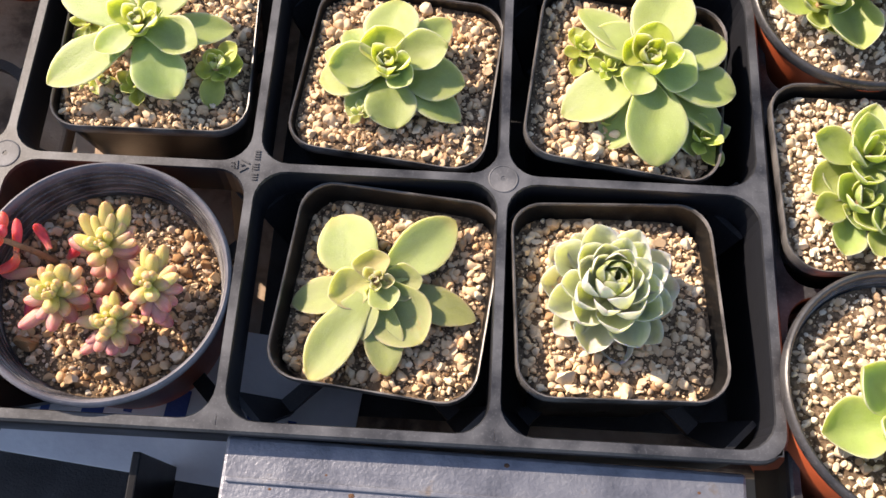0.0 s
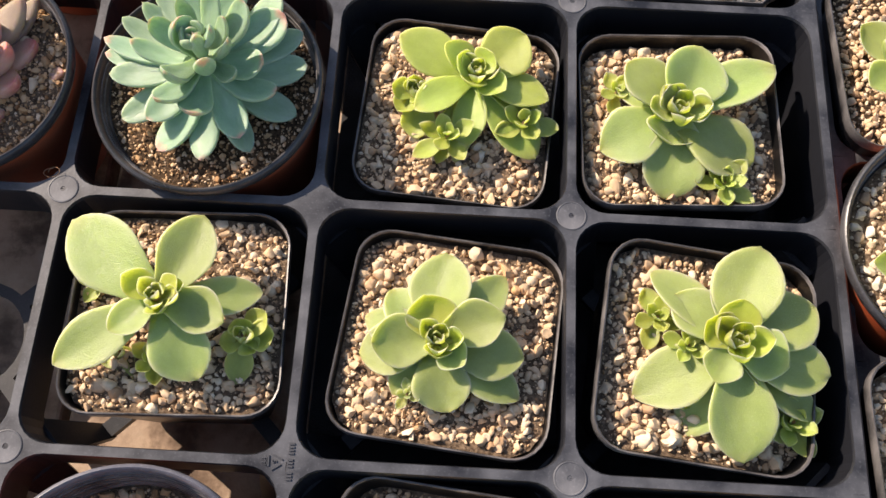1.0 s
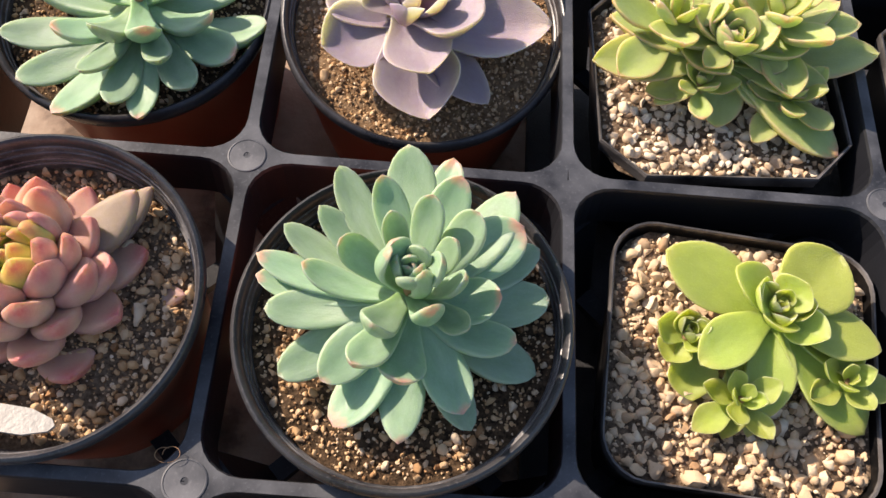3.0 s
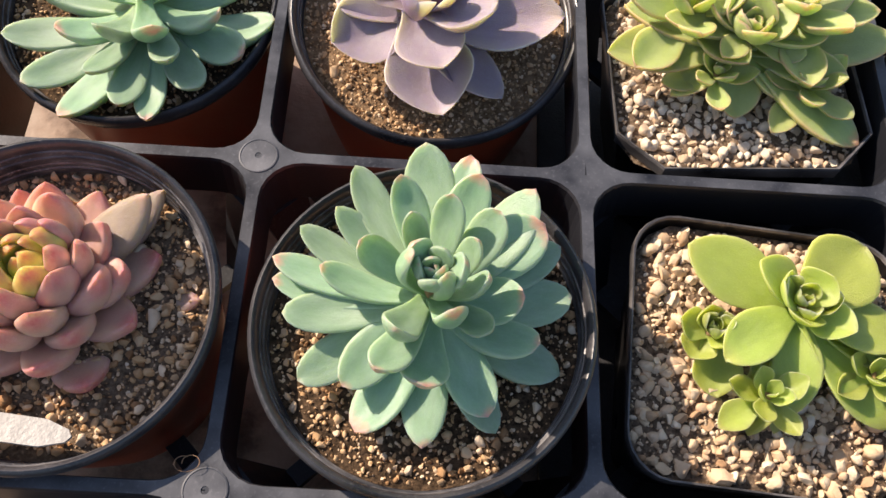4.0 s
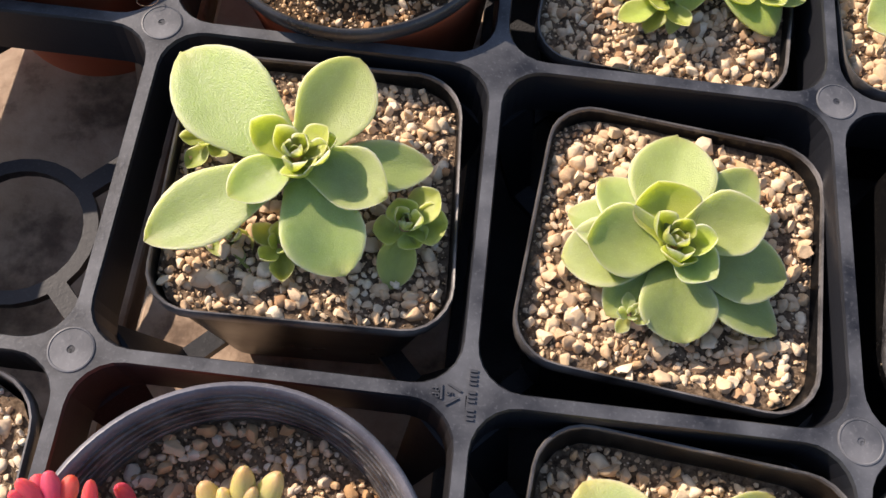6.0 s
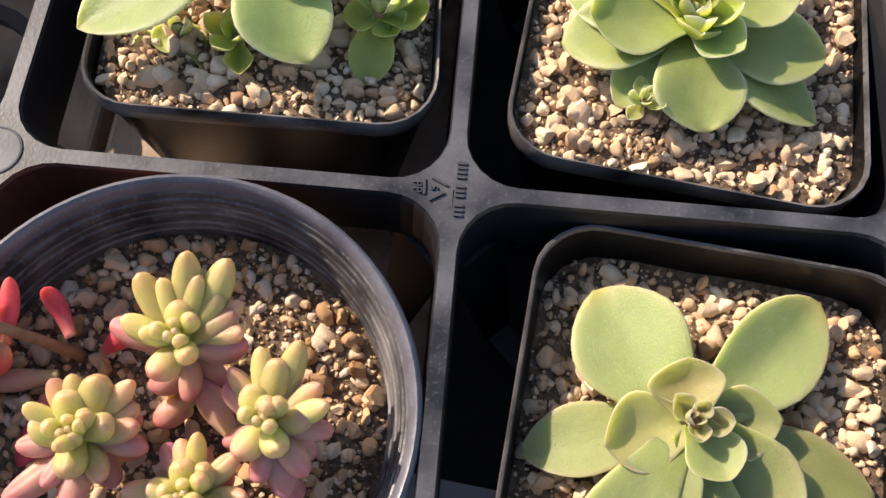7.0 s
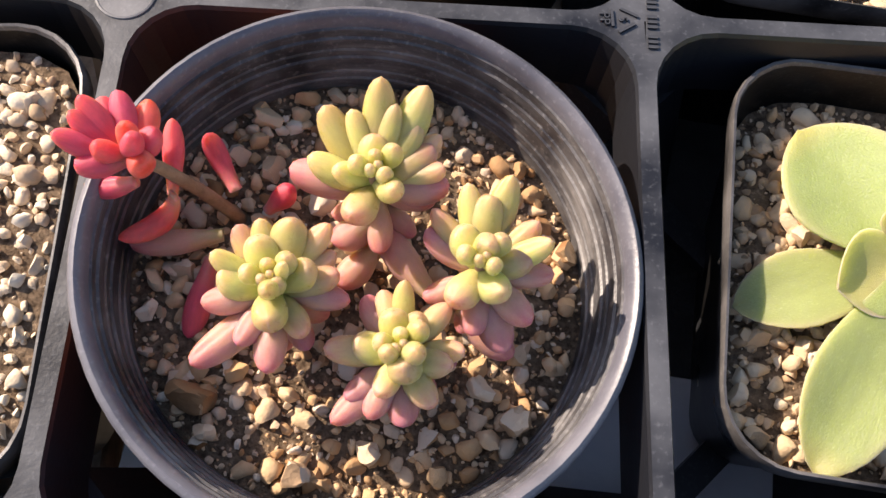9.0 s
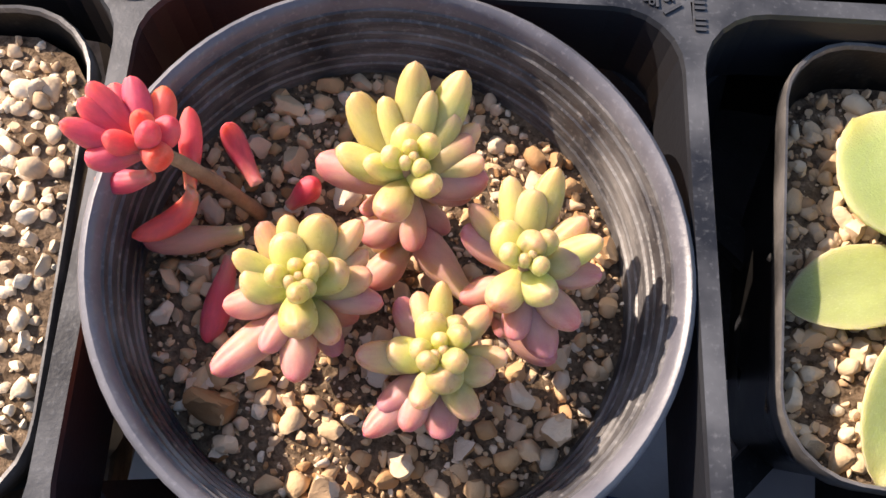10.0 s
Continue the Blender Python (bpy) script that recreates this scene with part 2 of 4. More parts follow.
M_STEM = simple("brown_stem", 0.7, [(0.3, (0.22, 0.12, 0.06)), (0.7, (0.42, 0.25, 0.14))], 300)
M_LABEL = simple("white_plastic_label", 0.45, [(0.3, (0.34, 0.32, 0.285)), (0.7, (0.42, 0.40, 0.36))], 60)
M_PAPER = simple("white_paper", 0.8, [(0.3, (0.62, 0.62, 0.66)), (0.7, (0.78, 0.78, 0.80))], 30)
M_BLUE = simple("blue_ink", 0.7, [(0.3, (0.03, 0.06, 0.22)), (0.7, (0.05, 0.09, 0.30))], 60)
M_STEEL = simple("galvanised_steel", 0.40, [(0.30, (0.10, 0.11, 0.135)), (0.48, (0.19, 0.20, 0.235)), (0.62, (0.25, 0.26, 0.29)), (0.72, (0.20, 0.15, 0.11))], 48, 500, 0.35, 0.5)
M_RUST = simple("rust", 0.9, [(0.3, (0.05, 0.03, 0.02)), (0.7, (0.20, 0.09, 0.04))], 300)
M_BOARD = simple("weathered_board", 0.85, [(0.30, (0.03, 0.021, 0.015)), (0.41, (0.15, 0.10, 0.068)), (0.50, (0.36, 0.26, 0.185)), (0.78, (0.58, 0.46, 0.35))], 22, 260, 0.5)
M_DARK = simple("black_sheeting", 0.9, [(0.3, (0.015, 0.016, 0.018)), (0.7, (0.04, 0.04, 0.045))], 40, 900, 0.6)
M_EARTH = simple("bare_earth", 0.95, [(0.3, (0.10, 0.08, 0.06)), (0.7, (0.22, 0.18, 0.13))], 3, 60, 0.6)


# ---- building helpers ----
def mesh_of(name, verts, faces, smooth=True, sharp=0):
    me = bpy.data.meshes.new(name)
    me.from_pydata([tuple(v) for v in verts], [], faces)
    bm = bmesh.new()
    bm.from_mesh(me)
    bmesh.ops.recalc_face_normals(bm, faces=bm.faces)
    bm.to_mesh(me)
    bm.free()
    if smooth:
        me.polygons.foreach_set("use_smooth", [True] * len(me.polygons))
        if sharp:
            me.set_sharp_from_angle(angle=radians(sharp))
    me.update()
    return me


def part(name, me, material, parent=None, label="", m=None):
    """Links one mesh as one object, under a thing where parent is given."""
    if isinstance(me, bmesh.types.BMesh):
        bm, me = me, bpy.data.meshes.new(name)
        bm.to_mesh(me)
        bm.free()
    if material and not me.materials:
        me.materials.append(material)
    ob = new(name, me)
    if parent:
        ob.parent = parent
    if m is not None:
        ob.matrix_basis = m
    if label:
        ob["label"] = label
    return ob


def thing(name, m, label, category, group=""):
    ob = new(name)
    ob.empty_display_size = 0.01
    ob.matrix_basis = m
    return tagged(ob, label, category, group)


def rounded(half, radius, seg=6, hy=None):
    """A rounded rectangle round the origin, counter-clockwise."""
    hy = half if hy is None else hy
    pts = []
    for k, (sx, sy) in enumerate(((1, 1), (-1, 1), (-1, -1), (1, -1))):
        for i in range(seg + 1):
            a = math.pi / 2 * (k + i / seg)
            pts.append((sx * (half - radius) + radius * math.cos(a), sy * (hy - radius) + radius * math.sin(a)))
    return pts


def loft(loops, close_first=False, close_last=False):
    """Skins rings of the same number of 3D points."""
    n = len(loops[0])
    verts = [p for lp in loops for p in lp]
    faces = []
    for k in range(len(loops) - 1):
        for i in range(n):
            j = (i + 1) % n
            faces.append((k * n + i, k * n + j, (k + 1) * n + j, (k + 1) * n + i))
    if close_first:
        faces.append(tuple(range(n)))
    if close_last:
        faces.append(tuple((len(loops) - 1) * n + i for i in range(n)))
    return verts, faces


def slab(x0, x1, y0, y1, z0, z1, bevel=0.001):
    bm = bmesh.new()
    bmesh.ops.create_cube(bm, size=1)
    for v in bm.verts:
        v.co = Vector(((x0 + x1) / 2 + v.co.x * (x1 - x0), (y0 + y1) / 2 + v.co.y * (y1 - y0), (z0 + z1) / 2 + v.co.z * (z1 - z0)))
    if bevel:
        bmesh.ops.bevel(bm, geom=bm.edges[:], offset=bevel, segments=2, affect="EDGES", profile=0.5)
    return bm


def tilted(x, y, z, a, b, yaw=0.0):
    """Pose of a rim whose plane climbs by a along x and b along y."""
    n = Vector((-a, -b, 1)).normalized()
    q = Vector((0, 0, 1)).rotation_difference(n)
    return Matrix.Translation((x, y, z)) @ q.to_matrix().to_4x4() @ Matrix.Rotation(radians(yaw), 4, "Z")


# ---- leaves ----
def leaf_mesh(name, wide_at, base, cap, round_tip, thick, cup, arch, mucro, seed, ns=14, m=24):
    """A fleshy leaf along +x, one long and one wide at its widest; its upper face looks up +z."""
    rnd = random.Random(seed)
    lean, wob, wave = rnd.uniform(-0.06, 0.06), rnd.uniform(0, 6.28), rnd.uniform(0.012, 0.035)
    arch, cup = arch * rnd.uniform(0.6, 1.5), cup * rnd.uniform(0.7, 1.35)
    wide_at, cap, round_tip, mucro = wide_at * rnd.uniform(0.93, 1.06), cap * rnd.uniform(0.86, 1.12), round_tip * rnd.uniform(0.88, 1.14), mucro * rnd.uniform(0.7, 1.3)
    fold = 0.10 * (1 - min(1.0, thick)) * rnd.uniform(0.3, 1.3)
    verts, tips, edges = [], [], []
    for i in range(ns + 1):
        s = 0.5 - 0.5 * math.cos(math.pi * i / ns)
        s = 0.35 * (i / ns) + 0.65 * s
        if s < wide_at:
            u = s / wide_at
            w = base + (1 - base) * (u * u * (3 - 2 * u))
        else:
            u = (s - wide_at) / (1 - wide_at)
            w = max(0.0, 1 - u ** cap) ** round_tip
            w = max(w, mucro * (1 - u) ** 0.7)
        w = max(w, 0.015)
        t = thick * (0.75 + 0.25 * math.sin(math.pi * min(1, s * 1.1))) * min(1.0, (w + 0.02) ** (0.6 if thick < 0.35 else 0.42))
        zc = arch * (s * s - s) * 4
        yc = lean * (s * s - s) * 4
        for k in range(m):
            ph = 2 * math.pi * k / m
            u, h = math.cos(ph), math.sin(ph)
            sign = 1 if h > 0 else -1
            hz = 0.5 * t * abs(h) ** 0.85 * sign * (0.34 + 0.66 * max(0.0, min(1.0, (thick - 0.62) / 0.38)) if h > 0 else 1.0)
            y = 0.5 * w * u + yc
            z = zc + cup * w * (u * u - 0.35) + fold * w * (abs(u) - 0.5) + hz + wave * math.sin(6 * s + wob + 2.2 * u) * (1 - thick * 0.6)
            verts.append((s, y, z))
            tips.append(s)
            edges.append(abs(u))
    faces = []
    for i in range(ns):
        for k in range(m):
            j = (k + 1) % m
            faces.append((i * m + k, i * m + j, (i + 1) * m + j, (i + 1) * m + k))
    faces += [tuple(range(m)), tuple(ns * m + k for k in range(m))]
    me = mesh_of(name, verts, faces)
    me.attributes.new("tip", "FLOAT", "POINT").data.foreach_set("value", tips)
    me.attributes.new("edge", "FLOAT", "POINT").data.foreach_set("value", edges)
    return me


KINDS = {
    #        wide  base  cap  round thick cup   arch  mucro
    "oval": (0.58, 0.44, 1.85, 0.76, 0.22, 0.16, 0.08, 0.22),
    "broad": (0.60, 0.38, 1.9, 0.72, 0.28, 0.06, -0.06, 0.26),
    "cup": (0.58, 0.62, 1.9, 0.72, 0.17, 0.32, 0.18, 0.16),
    "spoon": (0.71, 0.44, 2.2, 0.60, 0.64, 0.06, 0.34, 0.34),
    "stub": (0.64, 0.50, 2.0, 0.60, 0.64, 0.02, 0.10, 0.32),
    "point": (0.64, 0.60, 1.9, 0.70, 0.18, 0.32, 0.30, 0.24),
    "fat": (0.58, 0.50, 1.55, 0.78, 0.76, 0.04, 0.40, 0.24),
    "bean": (0.56, 0.50, 2.4, 0.50, 1.0, 0.0, 0.14, 0.04),
    "curl": (0.60, 0.60, 2.8, 0.50, 1.0, 0.0, 0.75, 0.04),
    "slim": (0.62, 0.44, 1.85, 0.70, 0.36, 0.10, 0.04, 0.18),
}
leaf_cache = {}


def leaf_of(kind, material, variant):
    key = (kind, material.name, variant)
    if key not in leaf_cache:
        me = leaf_mesh("leaf", *KINDS[kind], seed=hash_of(kind) + variant)
        me.materials.append(material)
        leaf_cache[key] = me
    return leaf_cache[key]


def hash_of(text):
    return sum(ord(c) * (i + 3) for i, c in enumerate(text))


def put_leaf(plant, kind, material, az, length, up, width, at=(0, 0, 0), out=0.0, roll=0.0, variant=0):
    """One leaf as a part of its plant: bearing, length, climb and width (degrees, mm), base at a place in mm."""
    m = Matrix.Translation(Vector(at) / 1000) @ Matrix.Rotation(radians(az), 4, "Z") @ Matrix.Translation((out / 1000, 0, 0)) \
        @ Matrix.Rotation(-radians(up), 4, "Y") @ Matrix.Rotation(radians(roll), 4, "X") @ Matrix.Diagonal((length / 1000, width / 1000, width / 1000, 1))
    return part("leaf", leaf_of(kind, material, variant), None, plant, m=m)


def stem(plant, height, radius=2.2, base=(0, 0)):
    """A short tapered stem from the crown down into the soil."""
    loops = []
    for k in range(5):
        z = -height * k / 4
        r = radius * (0.8 + 0.25 * k / 4)
        loops.append([((base[0] * k / 4 + r * math.cos(a)) / 1000, (base[1] * k / 4 + r * math.sin(a)) / 1000, z / 1000) for a in [2 * math.pi * i / 10 for i in range(10)]])
    v, f = loft(loops, True, True)
    return part("stem", mesh_of("stem", v, f), M_STEM, plant)


def plant_of(at, label, lists, kind, material, core=5, core_size=9, depth=22, seed=1, core_material=None, core_up=62, spin=0.0, inner_kind=None, full=1.2, core_kind="cup", odd=()):
    """A succulent whose crown is at a place: listed leaves (bearing, length, climb, width, drop) and a tight core."""
    rnd = random.Random(seed)
    p = thing("succulent_plant", Matrix.Translation(at), label, "plant", "potted succulents")
    for li, leaves in enumerate(lists):
        for n, (az, length, up, width, drop) in enumerate(leaves):
            kk = inner_kind if (inner_kind and li) else kind
            leaf_mat = dict(odd).get((li, n), material)
            put_leaf(p, kk, leaf_mat, az, length, up, width * full, (0, 0, -drop), roll=rnd.uniform(-14, 14), variant=(n * 5 + li) % 7)
    for n in range(core):
        f = n / max(1, core - 1)
        put_leaf(p, core_kind or kind, core_material or material, spin + n * 137.5, core_size * (1.0 - 0.62 * f), core_up + (84 - core_up) * f, core_size * (0.80 - 0.50 * f), (0, 0, -2.0 + 1.5 * f), out=0.5 * (1 - f), roll=rnd.uniform(-8, 8), variant=n % 4)
    stem(p, depth)
    return p


def rosette(p, at, n, radius, kind, material, up0=75, up1=-5, width=0.5, height=5.0, spin=0.0, seed=0, spread=1.0, low_material=None, low_from=0.62):
    """A spiral rosette of n leaves round a place of the plant, in mm, the young ones in the middle."""
    rnd = random.Random(seed)
    for k in range(n):
        f = (k + 0.5) / n
        g = f ** 0.7
        length = radius * (0.24 + 0.76 * g) * rnd.uniform(0.93, 1.06)
        up = up0 + (up1 - up0) * f ** spread + rnd.uniform(-4, 4)
        mat = low_material if (low_material and f > low_from) else material
        put_leaf(p, kind, mat, spin + k * 137.51 + rnd.uniform(-6, 6), length, up, length * width * rnd.uniform(0.92, 1.08) * (1.15 - 0.2 * f),
                 (at[0], at[1], at[2] + height * (1 - f) - height), out=radius * 0.05 * g, roll=rnd.uniform(-6, 6), variant=k % 4)


# ---- setting ----
P = 0.105
TOP = -0.078
tagged(part("ground", mesh_of("ground", [(-60, -60, -0.8), (60, -60, -0.8), (60, 60, -0.8), (-60, 60, -0.8)], [(0, 1, 2, 3)], False), M_EARTH), "bare earth ground below the plant bench", "ground", kind="structure")
bench = thing("bench", Matrix.Translation((0.1, 0.3, TOP)), "weathered wooden bench carrying the plant trays", "bench")
for k in range(9):
    x0 = -1.0 + 0.222 * k
    part("plank", slab(x0, x0 + 0.218, -0.30, 1.0, -0.02, 0.0, 0.002), M_BOARD, bench)
for x, y in ((-0.9, -0.2), (0.9, -0.2), (-0.9, 0.9), (0.9, 0.9)):
    part("leg", slab(x - 0.03, x + 0.03, y - 0.03, y + 0.03, -0.722, -0.02, 0.003), M_BOARD, bench)


# ---- trays ----
def tray(name, nx, ny, pitch, x0, y0, z, label, border, corner=0.013, bar=0.0018, deep=0.06):
    """A moulded carrier tray: grid of openings with rounded corners, walls going down, a border all round and open bases."""
    t = thing(name, Matrix.Translation((x0, y0, z)), label, "plant tray")
    seg, h = 6, pitch / 2
    verts, faces = [], []

    def ring(pts, zz, cx, cy):
        i0 = len(verts)
        verts.extend((cx + px, cy + py, zz) for px, py in pts)
        return list(range(i0, i0 + len(pts)))

    def join(a, b):
        n = len(a)
        for i in range(n):
            faces.append((a[i], a[(i + 1) % n], b[(i + 1) % n], b[i]))

    ext = 0.003
    for i in range(nx):
        for j in range(ny):
            x0c, x1c = i * pitch - ext * (i == 0), (i + 1) * pitch + ext * (i == nx - 1)
            y0c, y1c = j * pitch - ext * (j == 0), (j + 1) * pitch + ext * (j == ny - 1)
            cx, cy, hx, hy = (x0c + x1c) / 2, (y0c + y1c) / 2, (x1c - x0c) / 2, (y1c - y0c) / 2

            def hole(inset):
                return rounded(hx - bar - inset, corner, seg, hy - bar - inset)
            square = [(px / max(abs(px) / hx, abs(py) / hy), py / max(abs(px) / hx, abs(py) / hy)) for px, py in hole(0)]
            a = ring(square, 0, cx, cy)
            b = ring(hole(0), 0, cx, cy)
            c = ring(hole(0.0004), -0.0010, cx, cy)
            d = ring(hole(0.0010), -0.020, cx, cy)
            e = ring(hole(0.0003), -0.020, cx, cy)
            join(a, b), join(b, c), join(c, d), join(d, e)
    # border
    W, H = nx * pitch, ny * pitch
    WX, HX = W / 2 + ext, H / 2 + ext

    def frame_loop(grow, zz, rad):
        return [(W / 2 + px, H / 2 + py, zz) for px, py in rounded(WX + grow, rad, seg, HX + grow)]
    inner = [(W / 2 + max(-WX, min(WX, px)), H / 2 + max(-HX, min(HX, py)), 0) for px, py in rounded(WX + border, 0.012, seg, HX + border)]
    loops = [inner, frame_loop(border - 0.001, 0, 0.011), frame_loop(border, -0.001, 0.012), frame_loop(border + 0.0003, -0.004, 0.012), frame_loop(border - 0.0010, -0.004, 0.011), frame_loop(border - 0.0035, -0.022, 0.010), frame_loop(border - 0.0045, 0.001 - deep, 0.009)]
    v, f = loft(loops)
    o = len(verts)
    verts.extend(v)
    faces.extend(tuple(k + o for k in q) for q in f)
    me = mesh_of("grid", verts, faces, False)
    bm = bmesh.new()
    bm.from_mesh(me)
    bmesh.ops.remove_doubles(bm, verts=bm.verts, dist=0.00005)
    bmesh.ops.recalc_face_normals(bm, faces=bm.faces)
    bm.to_mesh(me)
    bm.free()
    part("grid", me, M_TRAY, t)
    # open base of each cell: a ring carried by four struts
    bm = bmesh.new()
    ringv = []
    for r, zz in ((0.0275, 0), (0.0275, 0.004), (0.0225, 0.004), (0.0225, 0)):
        ringv.append([bm.verts.new((r * math.cos(2 * math.pi * k / 28), r * math.sin(2 * math.pi * k / 28), zz)) for k in range(28)])
    for q in range(4):
        A, B = ringv[q], ringv[(q + 1) % 4]
        for k in range(28):
            bm.faces.new((A[k], A[(k + 1) % 28], B[(k + 1) % 28], B[k]))
    top = (h - bar - 0.001) * 1.414 - corner * 0.414
    foot = top - 0.012
    for k in range(8):
        m = Matrix.Rotation(math.pi / 4 + (k % 4) * math.pi / 2, 4, "Z")
        if k < 4:
            st = slab(0.0265, foot, -0.0035, 0.0035, 0, 0.004, 0)
        else:
            st = slab(-0.5, 0.5, -0.0055, 0.0055, 0, deep - 0.0195, 0)
            for vt in st.verts:
                f = vt.co.z / (deep - 0.0195)
                vt.co.x = (0.0013 if vt.co.x > 0 else -0.0013) + foot + (top - foot) * f
                vt.co.y *= 0.7 + 0.9 * f
        st.transform(m)
        tmp = bpy.data.meshes.new("strut_tmp")
        st.to_mesh(tmp)
        st.free()
        bm.from_mesh(tmp)
        bpy.data.meshes.remove(tmp)
    base = bpy.data.meshes.new("cell_base")
    bmesh.ops.recalc_face_normals(bm, faces=bm.faces)
    bm.to_mesh(base)
    bm.free()
    base.materials.append(M_BASE_SHADED)
    for i in range(nx):
        for j in range(ny):
            part("cell_base", base, None, t, m=Matrix.Translation(((i + 0.5) * pitch, (j + 0.5) * pitch, -deep)))
    return t


main_tray = tray("plant_tray", 4, 4, P, -P, 0.0, 0.0, "dark grey plastic carrier tray with sixteen square cells", 0.0028)
side_tray = tray("plant_tray", 2, 5, 0.092, 0.3300, -0.025, -0.014, "dark plastic carrier tray crowded with pots beside another", 0.002, deep=0.055)

# round ejector pads on the crossings, with a small pin hole
pad_loops = []
for r, zz in ((0.0064, -0.0004), (0.0062, 0.0003), (0.0058, 0.0004), (0.0056, 0.0002), (0.0011, 0.0002), (0.0009, -0.0008)):
    pad_loops.append([(r * math.cos(2 * math.pi * k / 30), r * math.sin(2 * math.pi * k / 30), zz) for k in range(30)])
v, f = loft(pad_loops, False, True)
pad = mesh_of("pad", v, f, False)
pad.materials.append(M_PAD)
for i in (1, 3):
    for j in (1, 2, 3):
        part("pad", pad, None, main_tray, m=Matrix.Translation((i * P, j * P, 0.0)))


# ---- pots ----
def square_pot(m, label, half=0.0432, seg=6, height=0.074):
    p = thing("square_pot", m, label, "flower pot", "square nursery pots")
    rc = 0.33
    outer = [(0.72, -height), (0.745, -height + 0.002), (0.965, -0.0075), (0.985, -0.0065), (1.0, -0.0055), (1.004, -0.001), (0.997, 0.0)]
    inner = [(0.985, -0.0002), (0.978, -0.0012), (0.968, -0.006), (0.95, -0.010), (0.73, -height + 0.003)]
    warp = m.translation.x * 61 + m.translation.y * 37

    def rings(prof):
        out = []
        for k, z in prof:
            soft = max(0.0, 1 + z / 0.02)  # the thin wall is out of true near its rim
            loop = []
            for x, y in rounded(half * k, half * k * rc, seg):
                a = math.atan2(y, x)
                g = 1 + soft * 0.007 * math.sin(3 * a + warp) + soft * 0.004 * math.sin(5 * a - 2 * warp)
                loop.append((x * g, y * g, z + soft * 0.0007 * math.sin(4 * a + 3 * warp)))
            out.append(loop)
        return out
    v, f = loft(rings(outer[:3]), True, False)
    part("outer_wall", mesh_of("outer_wall", v, f, seg > 1, 40), M_POT, p)
    v, f = loft(rings(outer[2:] + inner[:2]))
    part("rim", mesh_of("rim", v, f, seg > 1, 40), M_POT_RIM, p, "scuffed rolled rim with its edge highlight in the colour")
    v, f = loft(rings(inner[1:]), False, True)
    part("inner_wall", mesh_of("inner_wall", v, f, seg > 1, 40), M_POT, p)
    return p


def round_pot(m, label, radius=0.0503, height=0.082, rim=None):
    p = thing("round_pot", m, label, "flower pot", "round nursery pots")
    N = 72

    def rings(prof):
        return [[(r * math.cos(2 * math.pi * k / N), r * math.sin(2 * math.pi * k / N), z) for k in range(N)] for r, z in prof]
    q = radius
    v, f = loft(rings([(q * 0.74, -height), (q * 0.77, -height + 0.002), (q * 0.84, -0.055), (q * 0.935, -0.010), (q * 0.93, -0.006)]), True, False)
    part("outer_wall", mesh_of("outer_wall", v, f), M_TERRA, p, "brick-red outside of the pot")
    v, f = loft(rings([(q * 0.93, -0.0055), (q * 0.965, -0.0066), (q * 0.988, -0.0058), (q, -0.0034), (q * 0.998, -0.0012), (q * 0.988, -0.0002), (q * 0.972, 0.0002), (q * 0.955, -0.0003), (q * 0.944, -0.0016), (q * 0.940, -0.0036)]))
    part("rim", mesh_of("rim", v, f, True, 42), rim or M_RIM, p, "rolled dark rim")
    prof, r, z = [(q * 0.940, -0.0036)], 0.932, -0.0038
    for drop, step in ((0.0022, 0.010), (0.0030, 0.007), (0.0016, 0.009), (0.0040, 0.007), (0.0018, 0.008), (0.0060, 0.006), (0.0050, 0.006)):
        prof += [(q * r, z), (q * (r - 0.003), z - drop)]
        r, z = r - 0.003 - step, z - drop - 0.0003
    prof.append((q * 0.72, -height + 0.003))
    v, f = loft(rings(prof), False, True)
    part("inner_wall", mesh_of("inner_wall", v, f, True, 30), M_INSIDE, p, "black ribbed inside wall")
    return p


def stone_shapes(count, seed, fine=2):
    rnd = random.Random(seed)
    shapes = []
    for _ in range(count):
        bm = bmesh.new()
        bmesh.ops.create_icosphere(bm, subdivisions=fine, radius=1.15)
        cuts = [(Vector((rnd.gauss(0, 1), rnd.gauss(0, 1), rnd.gauss(0, 1))).normalized(), rnd.uniform(0.45, 0.85)) for _ in range(8)]
        off = Vector((rnd.uniform(-9, 9), rnd.uniform(-9, 9), rnd.uniform(-9, 9)))
        for vt in bm.verts:
            for n, d in cuts:
                over = vt.co.dot(n) - d
                if over > 0:
                    vt.co -= n * over * 0.92
            vt.co *= 1 + 0.26 * noise.noise(vt.co * 1.5 + off) + 0.08 * noise.noise(vt.co * 4.0 + off)
        bm.verts.index_update()
        shapes.append((np.array([vt.co[:] for vt in bm.verts]), np.array([[vt.index for vt in fc.verts] for fc in bm.faces])))
        bm.free()
    return shapes


STONES = stone_shapes(12, 5)
GRITS = stone_shapes(5, 8, 1)


